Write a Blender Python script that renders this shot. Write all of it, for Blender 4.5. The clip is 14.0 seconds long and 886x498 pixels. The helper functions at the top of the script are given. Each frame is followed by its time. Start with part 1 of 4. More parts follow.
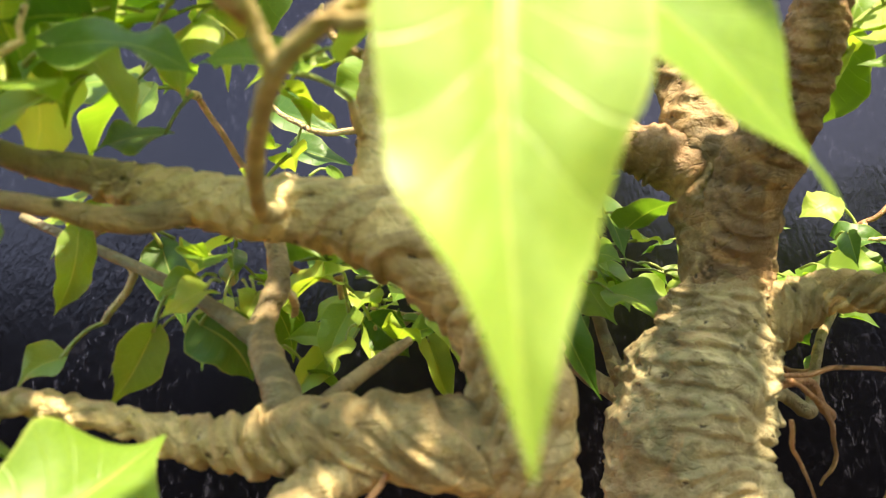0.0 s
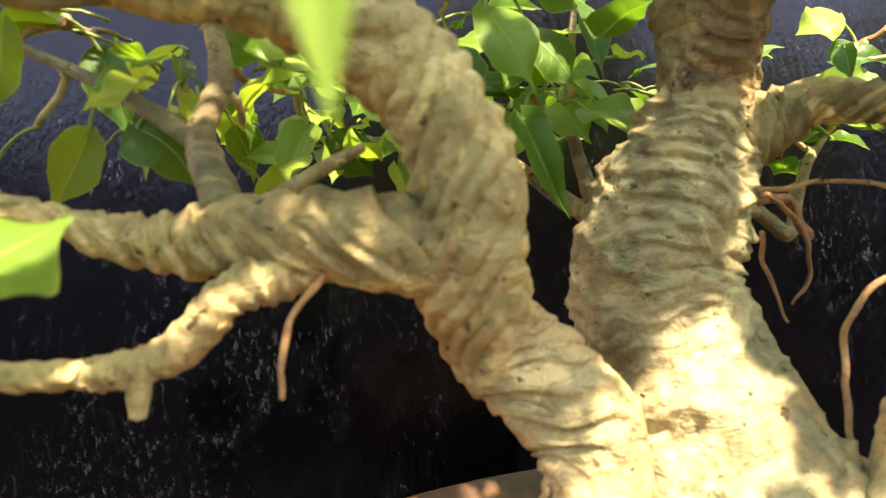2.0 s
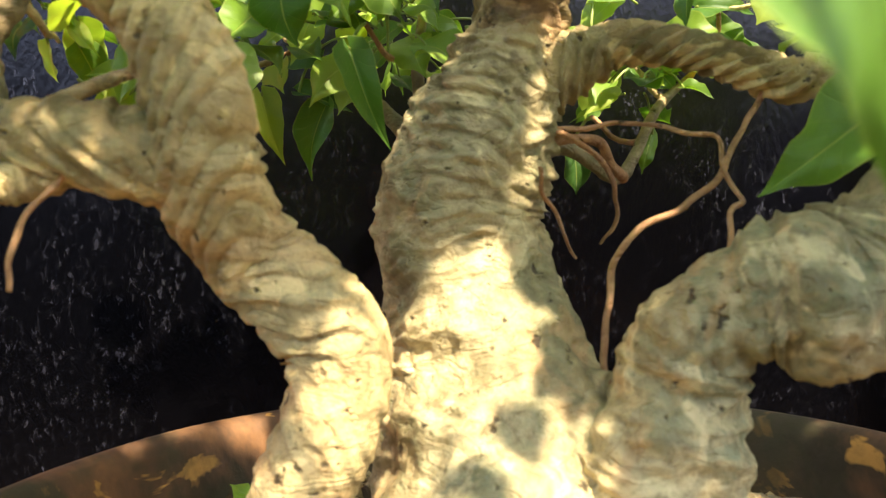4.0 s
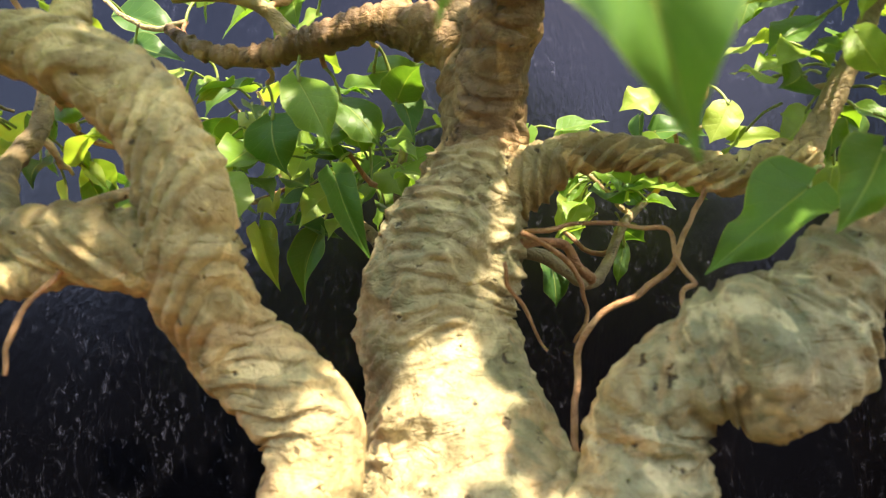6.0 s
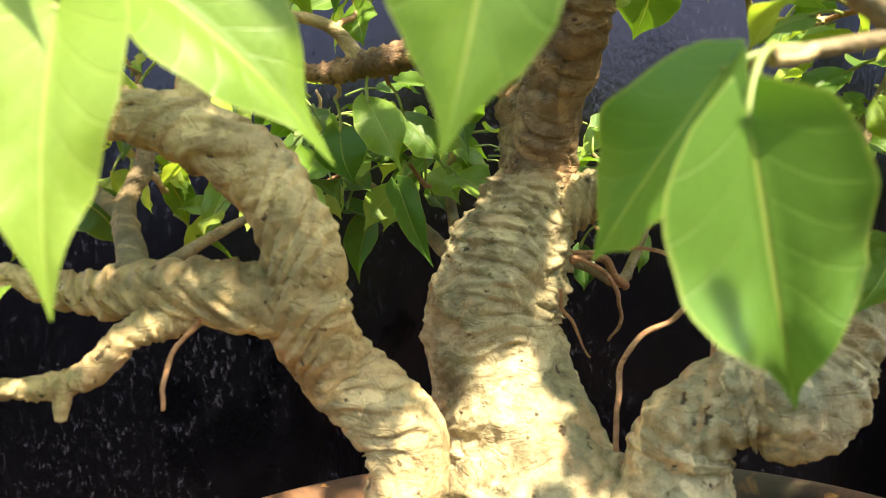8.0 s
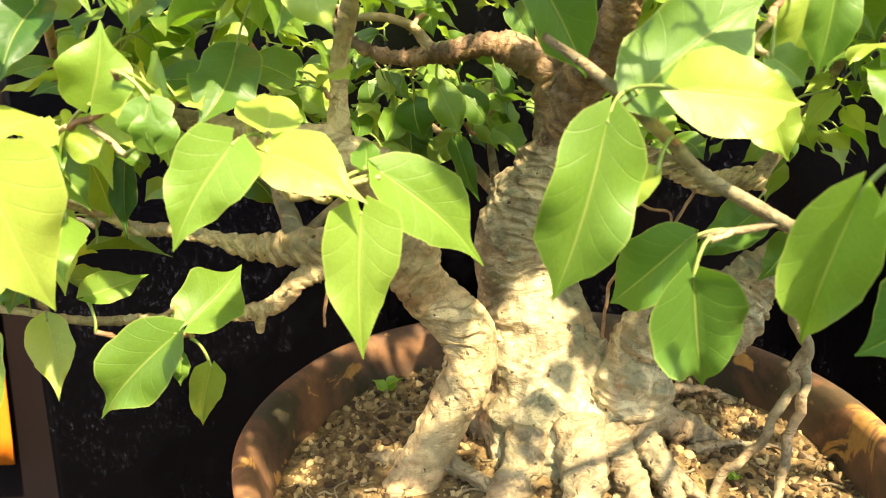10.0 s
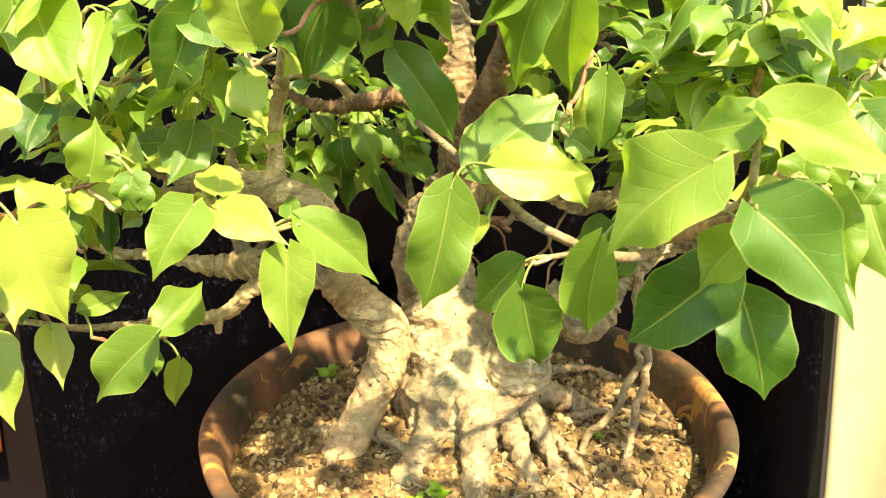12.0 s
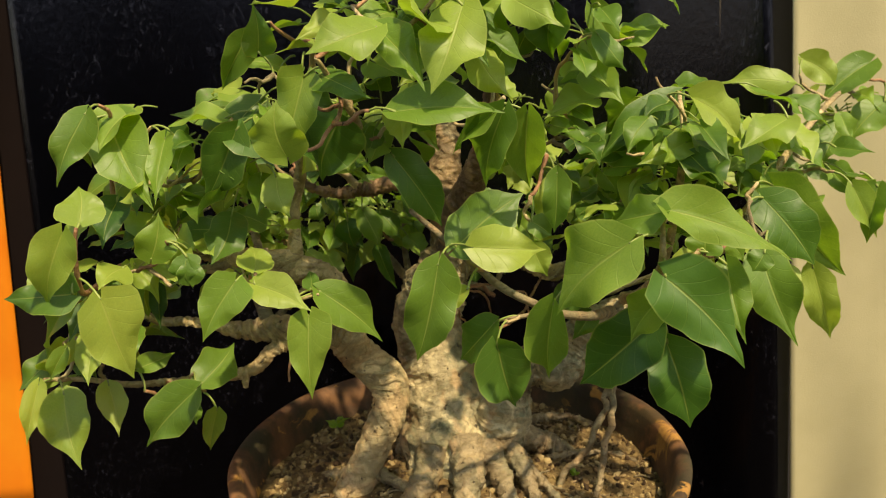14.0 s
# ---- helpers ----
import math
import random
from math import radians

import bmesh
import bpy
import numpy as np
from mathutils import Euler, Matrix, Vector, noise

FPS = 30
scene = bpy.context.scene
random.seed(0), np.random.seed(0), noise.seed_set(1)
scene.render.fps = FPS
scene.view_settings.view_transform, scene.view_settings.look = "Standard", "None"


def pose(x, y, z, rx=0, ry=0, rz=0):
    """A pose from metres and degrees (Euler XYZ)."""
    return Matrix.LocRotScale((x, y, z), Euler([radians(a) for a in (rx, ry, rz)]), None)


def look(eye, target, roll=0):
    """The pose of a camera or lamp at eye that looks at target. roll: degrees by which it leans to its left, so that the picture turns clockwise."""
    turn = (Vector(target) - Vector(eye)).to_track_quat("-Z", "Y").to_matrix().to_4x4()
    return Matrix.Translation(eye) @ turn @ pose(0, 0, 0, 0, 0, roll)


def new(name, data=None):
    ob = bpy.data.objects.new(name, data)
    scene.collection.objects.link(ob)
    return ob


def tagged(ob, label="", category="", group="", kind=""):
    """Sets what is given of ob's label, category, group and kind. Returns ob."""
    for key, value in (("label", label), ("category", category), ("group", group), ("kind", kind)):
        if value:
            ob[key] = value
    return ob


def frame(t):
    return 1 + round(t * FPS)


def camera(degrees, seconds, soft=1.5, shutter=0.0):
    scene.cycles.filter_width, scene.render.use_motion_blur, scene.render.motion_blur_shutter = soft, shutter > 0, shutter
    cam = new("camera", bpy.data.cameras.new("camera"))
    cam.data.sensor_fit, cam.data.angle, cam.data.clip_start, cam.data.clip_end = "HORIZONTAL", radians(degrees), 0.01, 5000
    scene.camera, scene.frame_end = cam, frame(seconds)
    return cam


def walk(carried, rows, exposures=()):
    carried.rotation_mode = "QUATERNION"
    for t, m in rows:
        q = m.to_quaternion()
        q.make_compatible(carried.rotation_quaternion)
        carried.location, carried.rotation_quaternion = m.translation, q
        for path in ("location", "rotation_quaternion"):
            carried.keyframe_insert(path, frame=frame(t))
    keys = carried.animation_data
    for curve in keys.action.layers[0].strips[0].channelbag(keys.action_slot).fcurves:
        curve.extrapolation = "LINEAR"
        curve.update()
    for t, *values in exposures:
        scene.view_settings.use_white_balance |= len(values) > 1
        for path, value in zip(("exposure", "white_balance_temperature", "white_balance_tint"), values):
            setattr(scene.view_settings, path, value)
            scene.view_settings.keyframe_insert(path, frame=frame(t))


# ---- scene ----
cam = camera(58.6, 14.0, soft=1.1)
cam.data.dof.use_dof, cam.data.dof.focus_distance, cam.data.dof.aperture_fstop = True, 0.36, 22.0
METRES, EYE, TILT, LEAN, TURN = 0.6, 0.3034, 10.42, 4.09, 0.0
ROWS = [
    (0.0, 0.0, 0.0, 0.0, 0.0, 0.0, -0.0),
    (0.5, -0.0239, -0.016, 0.0064, 0.51, -1.71, 0.74),
    (1.0, -0.031, -0.0202, -0.0013, 0.97, -3.94, 0.53),
    (1.5, -0.0204, -0.0007, -0.0151, 0.23, -7.61, 0.12),
    (2.0, 0.0222, 0.0169, -0.0273, 0.56, -9.56, 0.1),
    (2.5, 0.0601, 0.0248, -0.0302, 1.01, -9.86, -1.47),
    (3.0, 0.0835, 0.0189, -0.0334, 1.95, -10.6, -2.23),
    (3.5, 0.1083, 0.0152, -0.033, 2.16, -12.56, -2.6),
    (4.0, 0.1266, 0.0039, -0.0328, 2.79, -13.37, -2.63),
    (6.5, 0.1528, -0.0244, -0.0684, 4.1, 2.61, 0.07),
    (7.0, 0.1401, -0.0182, -0.0656, 3.65, 4.1, -0.08),
    (7.5, 0.1323, -0.0378, -0.0358, 2.96, -4.86, -0.73),
    (8.0, 0.1033, -0.0742, 0.022, 2.09, -10.38, -1.37),
    (8.5, 0.0847, -0.1107, 0.0636, 1.34, -14.79, -1.96),
    (9.0, 0.057, -0.1571, 0.1029, 0.72, -18.6, -3.0),
    (9.2, 0.0464, -0.176, 0.1196, 0.39, -20.46, -3.71),
    (11.3, 0.032, -0.2911, 0.29, -0.09, -31.22, -1.83),
    (11.5, 0.0427, -0.3118, 0.298, -0.88, -29.54, -3.1),
    (12.0, 0.0754, -0.3483, 0.2878, -2.52, -27.73, -3.32),
    (12.5, 0.0753, -0.381, 0.3099, -1.72, -27.29, -2.81),
    (13.0, 0.0666, -0.4121, 0.3254, -2.58, -25.75, -2.28),
    (13.5, 0.0642, -0.4432, 0.341, -2.35, -23.58, -2.26),
    (14.0, 0.0742, -0.4684, 0.3494, -3.06, -23.03, -2.38),
]
walk(cam, [(t, pose(0, 0, EYE, TILT, LEAN, TURN) @ pose(METRES * x, METRES * y, METRES * z, 90 + pitch, roll, yaw)) for t, x, y, z, yaw, pitch, roll in ROWS], [(0.0, 2.41, 8200, 10), (1.0, 2.56, 8200, 10), (2.5, 2.45, 8100, 10), (4.0, 2.26, 7900, 10), (6.5, 2.40, 7500, 10), (9.0, 2.29, 7700, 10), (12.5, 2.19, 8900, 10), (13.0, 1.89, 8900, 10), (13.5, 1.28, 8900, 10), (14.0, 0.62, 8800, 10)])

# ---------------------------------------------------------------- world and sun
SUN_ELEV, SUN_AZ = 55.0, 152.0          # degrees; azimuth clockwise from +y (the far side)
world = bpy.data.worlds.new("world")
scene.world = world
world.use_nodes = True
wn = world.node_tree
sky = wn.nodes.new("ShaderNodeTexSky")
sky.sky_type = "NISHITA"
sky.sun_disc = False
sky.sun_elevation, sky.sun_rotation = radians(SUN_ELEV), radians(SUN_AZ)
wn.nodes["Background"].inputs["Strength"].default_value = 0.15
wn.links.new(sky.outputs[0], wn.nodes["Background"].inputs["Color"])
sun = new("sun", bpy.data.lights.new("sun", "SUN"))
sun.data.energy, sun.data.angle, sun.data.color = 3.3, radians(1.2), (1.0, 0.935, 0.81)
toward = Vector((math.sin(radians(SUN_AZ)) * math.cos(radians(SUN_ELEV)), math.cos(radians(SUN_AZ)) * math.cos(radians(SUN_ELEV)), math.sin(radians(SUN_ELEV))))
sun.matrix_world = look(toward * 5, (0, 0, 0))


# ---------------------------------------------------------------- materials
class Nodes:
    """Short hand for building a node material."""

    def __init__(self, name):
        self.mat = bpy.data.materials.new(name)
        self.mat.use_nodes = True
        self.t = self.mat.node_tree
        self.bsdf = self.t.nodes["Principled BSDF"]
        self.out = self.t.nodes["Material Output"]

    def add(self, kind, **props):
        n = self.t.nodes.new(kind)
        for key, value in props.items():
            setattr(n, key, value)
        return n

    def link(self, a, b):
        self.t.links.new(a, b)

    def coords(self, scale=(1, 1, 1), kind="Object"):
        c, m = self.add("ShaderNodeTexCoord"), self.add("ShaderNodeMapping")
        m.inputs["Scale"].default_value = scale
        self.link(c.outputs[kind], m.inputs["Vector"])
        return m.outputs["Vector"]

    def noise(self, vec, scale, detail=5, rough=0.6, warp=0.0):
        n = self.add("ShaderNodeTexNoise")
        n.inputs["Scale"].default_value, n.inputs["Detail"].default_value = scale, detail
        n.inputs["Roughness"].default_value, n.inputs["Distortion"].default_value = rough, warp
        self.link(vec, n.inputs["Vector"])
        return n.outputs["Fac"]

    def ramp(self, fac, *stops):
        r = self.add("ShaderNodeValToRGB")
        while len(r.color_ramp.elements) < len(stops):
            r.color_ramp.elements.new(0.5)
        for e, (at, col) in zip(r.color_ramp.elements, stops):
            e.position = at
            e.color = (*col, 1) if isinstance(col, tuple) else (col, col, col, 1)
        self.link(fac, r.inputs["Fac"])
        return r.outputs["Color"]

    def mix(self, fac, a, b, mode="MIX"):
        m = self.add("ShaderNodeMix", data_type="RGBA", blend_type=mode)
        for value, sock in ((fac, m.inputs["Factor"]), (a, m.inputs["A"]), (b, m.inputs["B"])):
            if isinstance(value, (int, float)):
                sock.default_value = value if sock.type == "VALUE" else (value, value, value, 1)
            elif isinstance(value, tuple):
                sock.default_value = (*value, 1)
            else:
                self.link(value, sock)
        return m.outputs["Result"]

    def math(self, op, a, b=0.0):
        m = self.add("ShaderNodeMath", operation=op)
        for value, sock in ((a, m.inputs[0]), (b, m.inputs[1])):
            if isinstance(value, (int, float)):
                sock.default_value = value
            else:
                self.link(value, sock)
        return m.outputs[0]

    def bump(self, height, strength, distance):
        b = self.add("ShaderNodeBump")
        b.inputs["Strength"].default_value, b.inputs["Distance"].default_value = strength, distance
        self.link(height, b.inputs["Height"])
        self.link(b.outputs["Normal"], self.bsdf.inputs["Normal"])
        return b.outputs["Normal"]

    def finish(self, color, rough=0.6, spec=0.4):
        for value, key in ((color, "Base Color"), (rough, "Roughness"), (spec, "Specular IOR Level")):
            sock = self.bsdf.inputs[key]
            if isinstance(value, (int, float)):
                sock.default_value = value
            elif isinstance(value, tuple):
                sock.default_value = (*value, 1)
            else:
                self.link(value, sock)
        return self.mat


def bark_material(name, pale, mid, dark, moss=0.35, young=None):
    """Ficus bark: smooth tan skin with olive and ochre patches, pale scars, dark pores; young is the (z from, z to, colour) of browner wood."""
    n = Nodes(name)
    v = n.coords()
    flat = n.coords((1, 1, 2.2))
    big = n.noise(v, 24, 4, 0.55, 0.7)
    fine = n.noise(v, 260, 5, 0.62, 0.3)
    wrinkle = n.noise(flat, 60, 3, 0.5, 0.8)
    crack = n.ramp(n.math("ABSOLUTE", n.math("SUBTRACT", wrinkle, 0.5)), (0.0, 0.0), (0.030, 1.0))
    col = n.ramp(big, (0.33, dark), (0.44, mid), (0.58, pale))
    olive = n.ramp(n.noise(v, 34, 5, 0.62, 0.7), (0.50, 0.0), (0.57, 1.0))
    col = n.mix(n.math("MULTIPLY", olive, moss), col, (0.225, 0.215, 0.118))
    lichen = n.ramp(n.noise(v, 150, 4, 0.7, 0.8), (0.50, 0.0), (0.60, 1.0))
    col = n.mix(n.math("MULTIPLY", n.math("MULTIPLY", lichen, n.ramp(n.noise(v, 20, 3), (0.52, 0.0), (0.60, 1.0))), moss), col, (0.17, 0.185, 0.105))
    col = n.mix(n.ramp(n.noise(v, 46, 3, 0.5, 1.2), (0.575, 0.0), (0.61, 0.85)), col, tuple(min(1.0, c * 1.35) for c in pale))
    col = n.mix(n.ramp(n.noise(v, 38, 4, 0.55, 0.9), (0.57, 0.0), (0.62, 0.55)), col, (0.50, 0.315, 0.15))
    if young:
        z = n.add("ShaderNodeSeparateXYZ")
        n.link(v, z.inputs[0])
        rise = n.math("ADD", z.outputs[2], n.math("MULTIPLY", n.math("SUBTRACT", n.noise(v, 45, 3), 0.5), 0.05))
        band = n.add("ShaderNodeMapRange")
        band.inputs["From Min"].default_value, band.inputs["From Max"].default_value = young[0], young[1]
        n.link(rise, band.inputs["Value"])
        col = n.mix(n.math("MULTIPLY", band.outputs["Result"], 0.85), col, n.mix(1.0, col, young[2], "MULTIPLY"))
    col = n.mix(n.math("MULTIPLY", n.math("SUBTRACT", 1.0, crack), n.ramp(n.noise(v, 24, 3), (0.48, 0.0), (0.64, 0.28))), col, tuple(c * 0.55 for c in dark))
    col = n.mix(n.ramp(fine, (0.34, 0.40), (0.46, 0.0)), col, tuple(c * 0.7 for c in dark))
    mottle = n.noise(v, 105, 5, 0.70, 0.4)
    col = n.mix(n.ramp(mottle, (0.38, 0.42), (0.50, 0.0)), col, tuple(c * 0.8 for c in dark))
    col = n.mix(n.ramp(mottle, (0.54, 0.0), (0.66, 0.40)), col, tuple(min(1.0, c * 1.25) for c in pale))
    pores = n.noise(v, 250, 2, 0.5)
    col = n.mix(n.ramp(pores, (0.695, 0.0), (0.735, 0.9)), col, (0.06, 0.042, 0.024))
    height = n.math("ADD", n.math("ADD", n.math("MULTIPLY", fine, 0.55), n.math("MULTIPLY", mottle, 0.7)), n.math("MULTIPLY", n.noise(v, 800, 4), 0.25))
    height = n.math("SUBTRACT", height, n.math("MULTIPLY", n.ramp(pores, (0.66, 0.0), (0.74, 1.0)), 0.5))
    n.bump(n.math("ADD", height, n.math("ADD", n.math("MULTIPLY", crack, 0.15), n.math("MULTIPLY", wrinkle, 0.9))), 0.9, 0.0018)
    return n.finish(col, n.ramp(fine, (0.3, 0.74), (0.7, 0.50)), 0.34)


BARK_PALE = bark_material("trunk_bark", (0.45, 0.368, 0.205), (0.31, 0.246, 0.130), (0.145, 0.107, 0.052), 0.75, (0.312, 0.336, (0.48, 0.36, 0.30)))
BARK_BROWN = bark_material("limb_bark", (0.56, 0.42, 0.21), (0.41, 0.295, 0.14), (0.215, 0.145, 0.064), 0.40)
BARK_DARK = bark_material("stem_bark", (0.27, 0.165, 0.085), (0.17, 0.10, 0.052), (0.085, 0.05, 0.025), 0.1)
BARK_RED = bark_material("aerial_root_bark", (0.42, 0.22, 0.11), (0.31, 0.15, 0.075), (0.17, 0.08, 0.04), 0.0)
# root bark: browner, and darkened in colour for leaf shade over the roots
BARK_GREY = bark_material("old_root_bark", (0.31, 0.232, 0.122), (0.21, 0.152, 0.078), (0.10, 0.070, 0.036), 0.5)


def leaf_material(name, deep, mid, light, rand):
    n = Nodes(name)
    uv = n.add("ShaderNodeUVMap")
    sep = n.add("ShaderNodeSeparateXYZ")
    n.link(uv.outputs[0], sep.inputs[0])
    across = n.math("ABSOLUTE", n.math("SUBTRACT", sep.outputs[0], 0.5))      # 0 on the midrib, 0.5 on the edge
    along = sep.outputs[1]
    if rand == "object":
        r = n.add("ShaderNodeObjectInfo").outputs["Random"]
    else:
        r = n.add("ShaderNodeNewGeometry").outputs["Random Per Island"]
    v = n.coords()
    tone = n.math("ADD", n.math("MULTIPLY", r, 0.75), n.math("MULTIPLY", n.noise(n.coords((1, 1, 1)), 45, 3), 0.3))
    col = n.ramp(tone, (0.12, deep), (0.50, mid), (0.92, light))
    # side veins sweep forward from the midrib
    wave = n.math("FRACT", n.math("MULTIPLY", n.math("SUBTRACT", along, n.math("ADD", n.math("MULTIPLY", across, 0.75), n.math("MULTIPLY", n.math("MULTIPLY", across, across), -0.7))), 7.5))
    side = n.ramp(n.math("ABSOLUTE", n.math("SUBTRACT", wave, 0.5)), (0.0, 1.0), (0.045, 0.0))
    rib = n.ramp(across, (0.006, 1.0), (0.022, 0.0))
    # paler margin: light through the thin blade edge, put into the colour
    edge = n.ramp(across, (0.470, 0.0), (0.492, 1.0))
    veins = n.math("MAXIMUM", rib, n.math("MULTIPLY", side, 0.17))
    pale = n.mix(0.55, col, (0.56, 0.60, 0.18))
    col = n.mix(n.math("MULTIPLY", n.math("MAXIMUM", veins, n.math("MULTIPLY", edge, 0.8)), 0.7), col, pale)
    spots = n.noise(v, 120, 3, 0.5)
    col = n.mix(n.ramp(spots, (0.74, 0.0), (0.79, 0.7)), col, (0.16, 0.10, 0.04))
    normal = n.bump(n.math("ADD", n.math("MULTIPLY", veins, -0.6), n.math("MULTIPLY", n.noise(v, 3.0, 2), 0.35)), 0.30, 0.004)
    n.finish(col, n.math("ADD", 0.36, n.math("MULTIPLY", n.noise(v, 60, 3), 0.20)), 0.55)
    thin = n.add("ShaderNodeBsdfTranslucent")
    n.link(n.mix(1.0, col, (1.3, 1.35, 0.6), "MULTIPLY"), thin.inputs["Color"])
    n.link(normal, thin.inputs["Normal"])
    blend = n.add("ShaderNodeMixShader")
    blend.inputs[0].default_value = 0.46
    n.link(n.bsdf.outputs[0], blend.inputs[1])
    n.link(thin.outputs[0], blend.inputs[2])
    n.link(blend.outputs[0], n.out.inputs["Surface"])
    return n.mat


LEAF = leaf_material("leaf_green", (0.085, 0.190, 0.026), (0.190, 0.325, 0.043), (0.39, 0.49, 0.090), "object")
# darker copy of the leaf green, with the shade put into its colour
LEAF_SHADED = leaf_material("leaf_shaded_green", (0.040, 0.115, 0.018), (0.075, 0.185, 0.026), (0.125, 0.26, 0.040), "object")
LEAF_BACK = leaf_material("leaf_green_deep", (0.045, 0.120, 0.016), (0.165, 0.305, 0.036), (0.40, 0.52, 0.095), "island")


def clay_material():
    n = Nodes("old_terracotta")
    v = n.coords()
    big = n.noise(v, 14, 5, 0.6, 0.8)
    fine = n.noise(v, 190, 5)
    col = n.ramp(big, (0.40, (0.035, 0.026, 0.013)), (0.50, (0.115, 0.057, 0.027)), (0.64, (0.255, 0.120, 0.050)))
    col = n.mix(n.ramp(n.noise(v, 30, 4, 0.6, 1.0), (0.58, 0.0), (0.61, 0.9)), col, (0.48, 0.24, 0.06))
    col = n.mix(n.ramp(n.noise(v, 24, 4, 0.6), (0.48, 0.0), (0.57, 0.75)), col, (0.045, 0.040, 0.018))
    col = n.mix(n.ramp(fine, (0.3, 0.35), (0.55, 0.0)), col, (0.07, 0.045, 0.03))
    n.bump(n.math("ADD", fine, n.math("MULTIPLY", big, 0.8)), 0.4, 0.001)
    return n.finish(col, 0.72, 0.3)


CLAY = clay_material()


def soil_material(name, a, b, c, rand=False):
    n = Nodes(name)
    v = n.coords()
    fac = n.noise(v, 150, 6, 0.7)
    if rand:
        fac = n.math("ADD", n.math("MULTIPLY", n.add("ShaderNodeNewGeometry").outputs["Random Per Island"], 0.75), n.math("MULTIPLY", fac, 0.3))
    col = n.ramp(fac, (0.28, a), (0.5, b), (0.72, c))
    n.bump(n.noise(v, 700, 5), 0.6, 0.001)
    return n.finish(col, 0.9, 0.2)


SOIL = soil_material("dry_soil", (0.045, 0.028, 0.013), (0.155, 0.10, 0.042), (0.36, 0.255, 0.105))
PEBBLE = soil_material("soil_grit", (0.06, 0.036, 0.018), (0.19, 0.120, 0.052), (0.42, 0.305, 0.14), True)


def backdrop_material():
    """Black sheet with a dull sheen and pale dust that has run down it in streaks."""
    n = Nodes("black_sheet")
    v = n.coords()
    weave = n.noise(n.coords((1, 1, 0.35)), 420, 3, 0.6)
    flecks = n.noise(n.coords((1, 1, 0.55)), 300, 8, 0.80, 0.15)
    zones = n.noise(n.coords((1, 1, 0.7)), 18, 6, 0.70)
    dust = n.math("MULTIPLY", n.ramp(flecks, (0.54, 0.0), (0.66, 1.0)), n.ramp(zones, (0.46, 0.02), (0.62, 1.0)))
    col = n.mix(dust, (0.0006, 0.0006, 0.0009), (0.019, 0.019, 0.026))
    n.bump(n.math("ADD", weave, n.math("MULTIPLY", n.noise(v, 9, 3), 1.0)), 0.13, 0.002)
    n.bsdf.inputs["Specular Tint"].default_value = (0.88, 0.80, 1.0, 1)
    return n.finish(col, n.math("ADD", 0.20, n.math("MULTIPLY", dust, 0.18)), n.math("ADD", 0.36, n.math("MULTIPLY", dust, 0.55)))


BLACK_SHEET = backdrop_material()


def cloth_material(name, a, b, rough=0.85):
    n = Nodes(name)
    col = n.ramp(n.noise(n.coords(), 6, 4), (0.35, a), (0.65, b))
    col = n.mix(n.math("MULTIPLY", n.noise(n.coords((1, 1, 1)), 900, 2), 0.2), col, a)
    n.bump(n.noise(n.coords(), 900, 2), 0.3, 0.0006)
    return n.finish(col, rough, 0.15)


ORANGE = cloth_material("orange_cloth", (0.72, 0.16, 0.012), (0.80, 0.26, 0.02))
# near-black brown that stands for shade beside and below the orange cloth
SHADE_BROWN = cloth_material("brown_cloth", (0.006, 0.003, 0.003), (0.010, 0.005, 0.004))
CREAM = cloth_material("cream_cloth", (0.42, 0.37, 0.205), (0.52, 0.46, 0.265))
BROWN_GREY = cloth_material("dull_brown_cloth", (0.10, 0.075, 0.055), (0.14, 0.105, 0.075))
GROUND = soil_material("bare_earth", (0.009, 0.007, 0.005), (0.017, 0.013, 0.009), (0.03, 0.024, 0.017))


# ---------------------------------------------------------------- building helpers
def mesh_object(name, verts, faces, material, parent=None, label="", smooth=True):
    me = bpy.data.meshes.new(name)
    me.from_pydata(verts, [], faces)
    me.materials.append(material)
    if smooth:
        me.polygons.foreach_set("use_smooth", [True] * len(me.polygons))
    ob = new(name, me)
    if parent:
        ob.parent = parent
    return tagged(ob, label)


def spline(nodes, step):
    """Points and radii along a smooth curve through (x, y, z, r) nodes, about step metres apart."""
    p = np.array(nodes, float)
    ext = np.vstack([2 * p[0] - p[1], p, 2 * p[-1] - p[-2]])
    ext[:, 3] = np.maximum(ext[:, 3], 1e-4)
    out = []
    for i in range(1, len(ext) - 2):
        a, b, c, d = ext[i - 1:i + 3]
        count = max(2, int(np.linalg.norm(c[:3] - b[:3]) / step))
        for k in range(count):
            u = k / count
            q = 0.5 * (2 * b + (c - a) * u + (2 * a - 5 * b + 4 * c - d) * u * u + (3 * b - a - 3 * c + d) * u ** 3)
            q[3] = b[3] + (c[3] - b[3]) * (u * u * (3 - 2 * u))
            out.append(q)
    out.append(p[-1])
    return np.array(out)


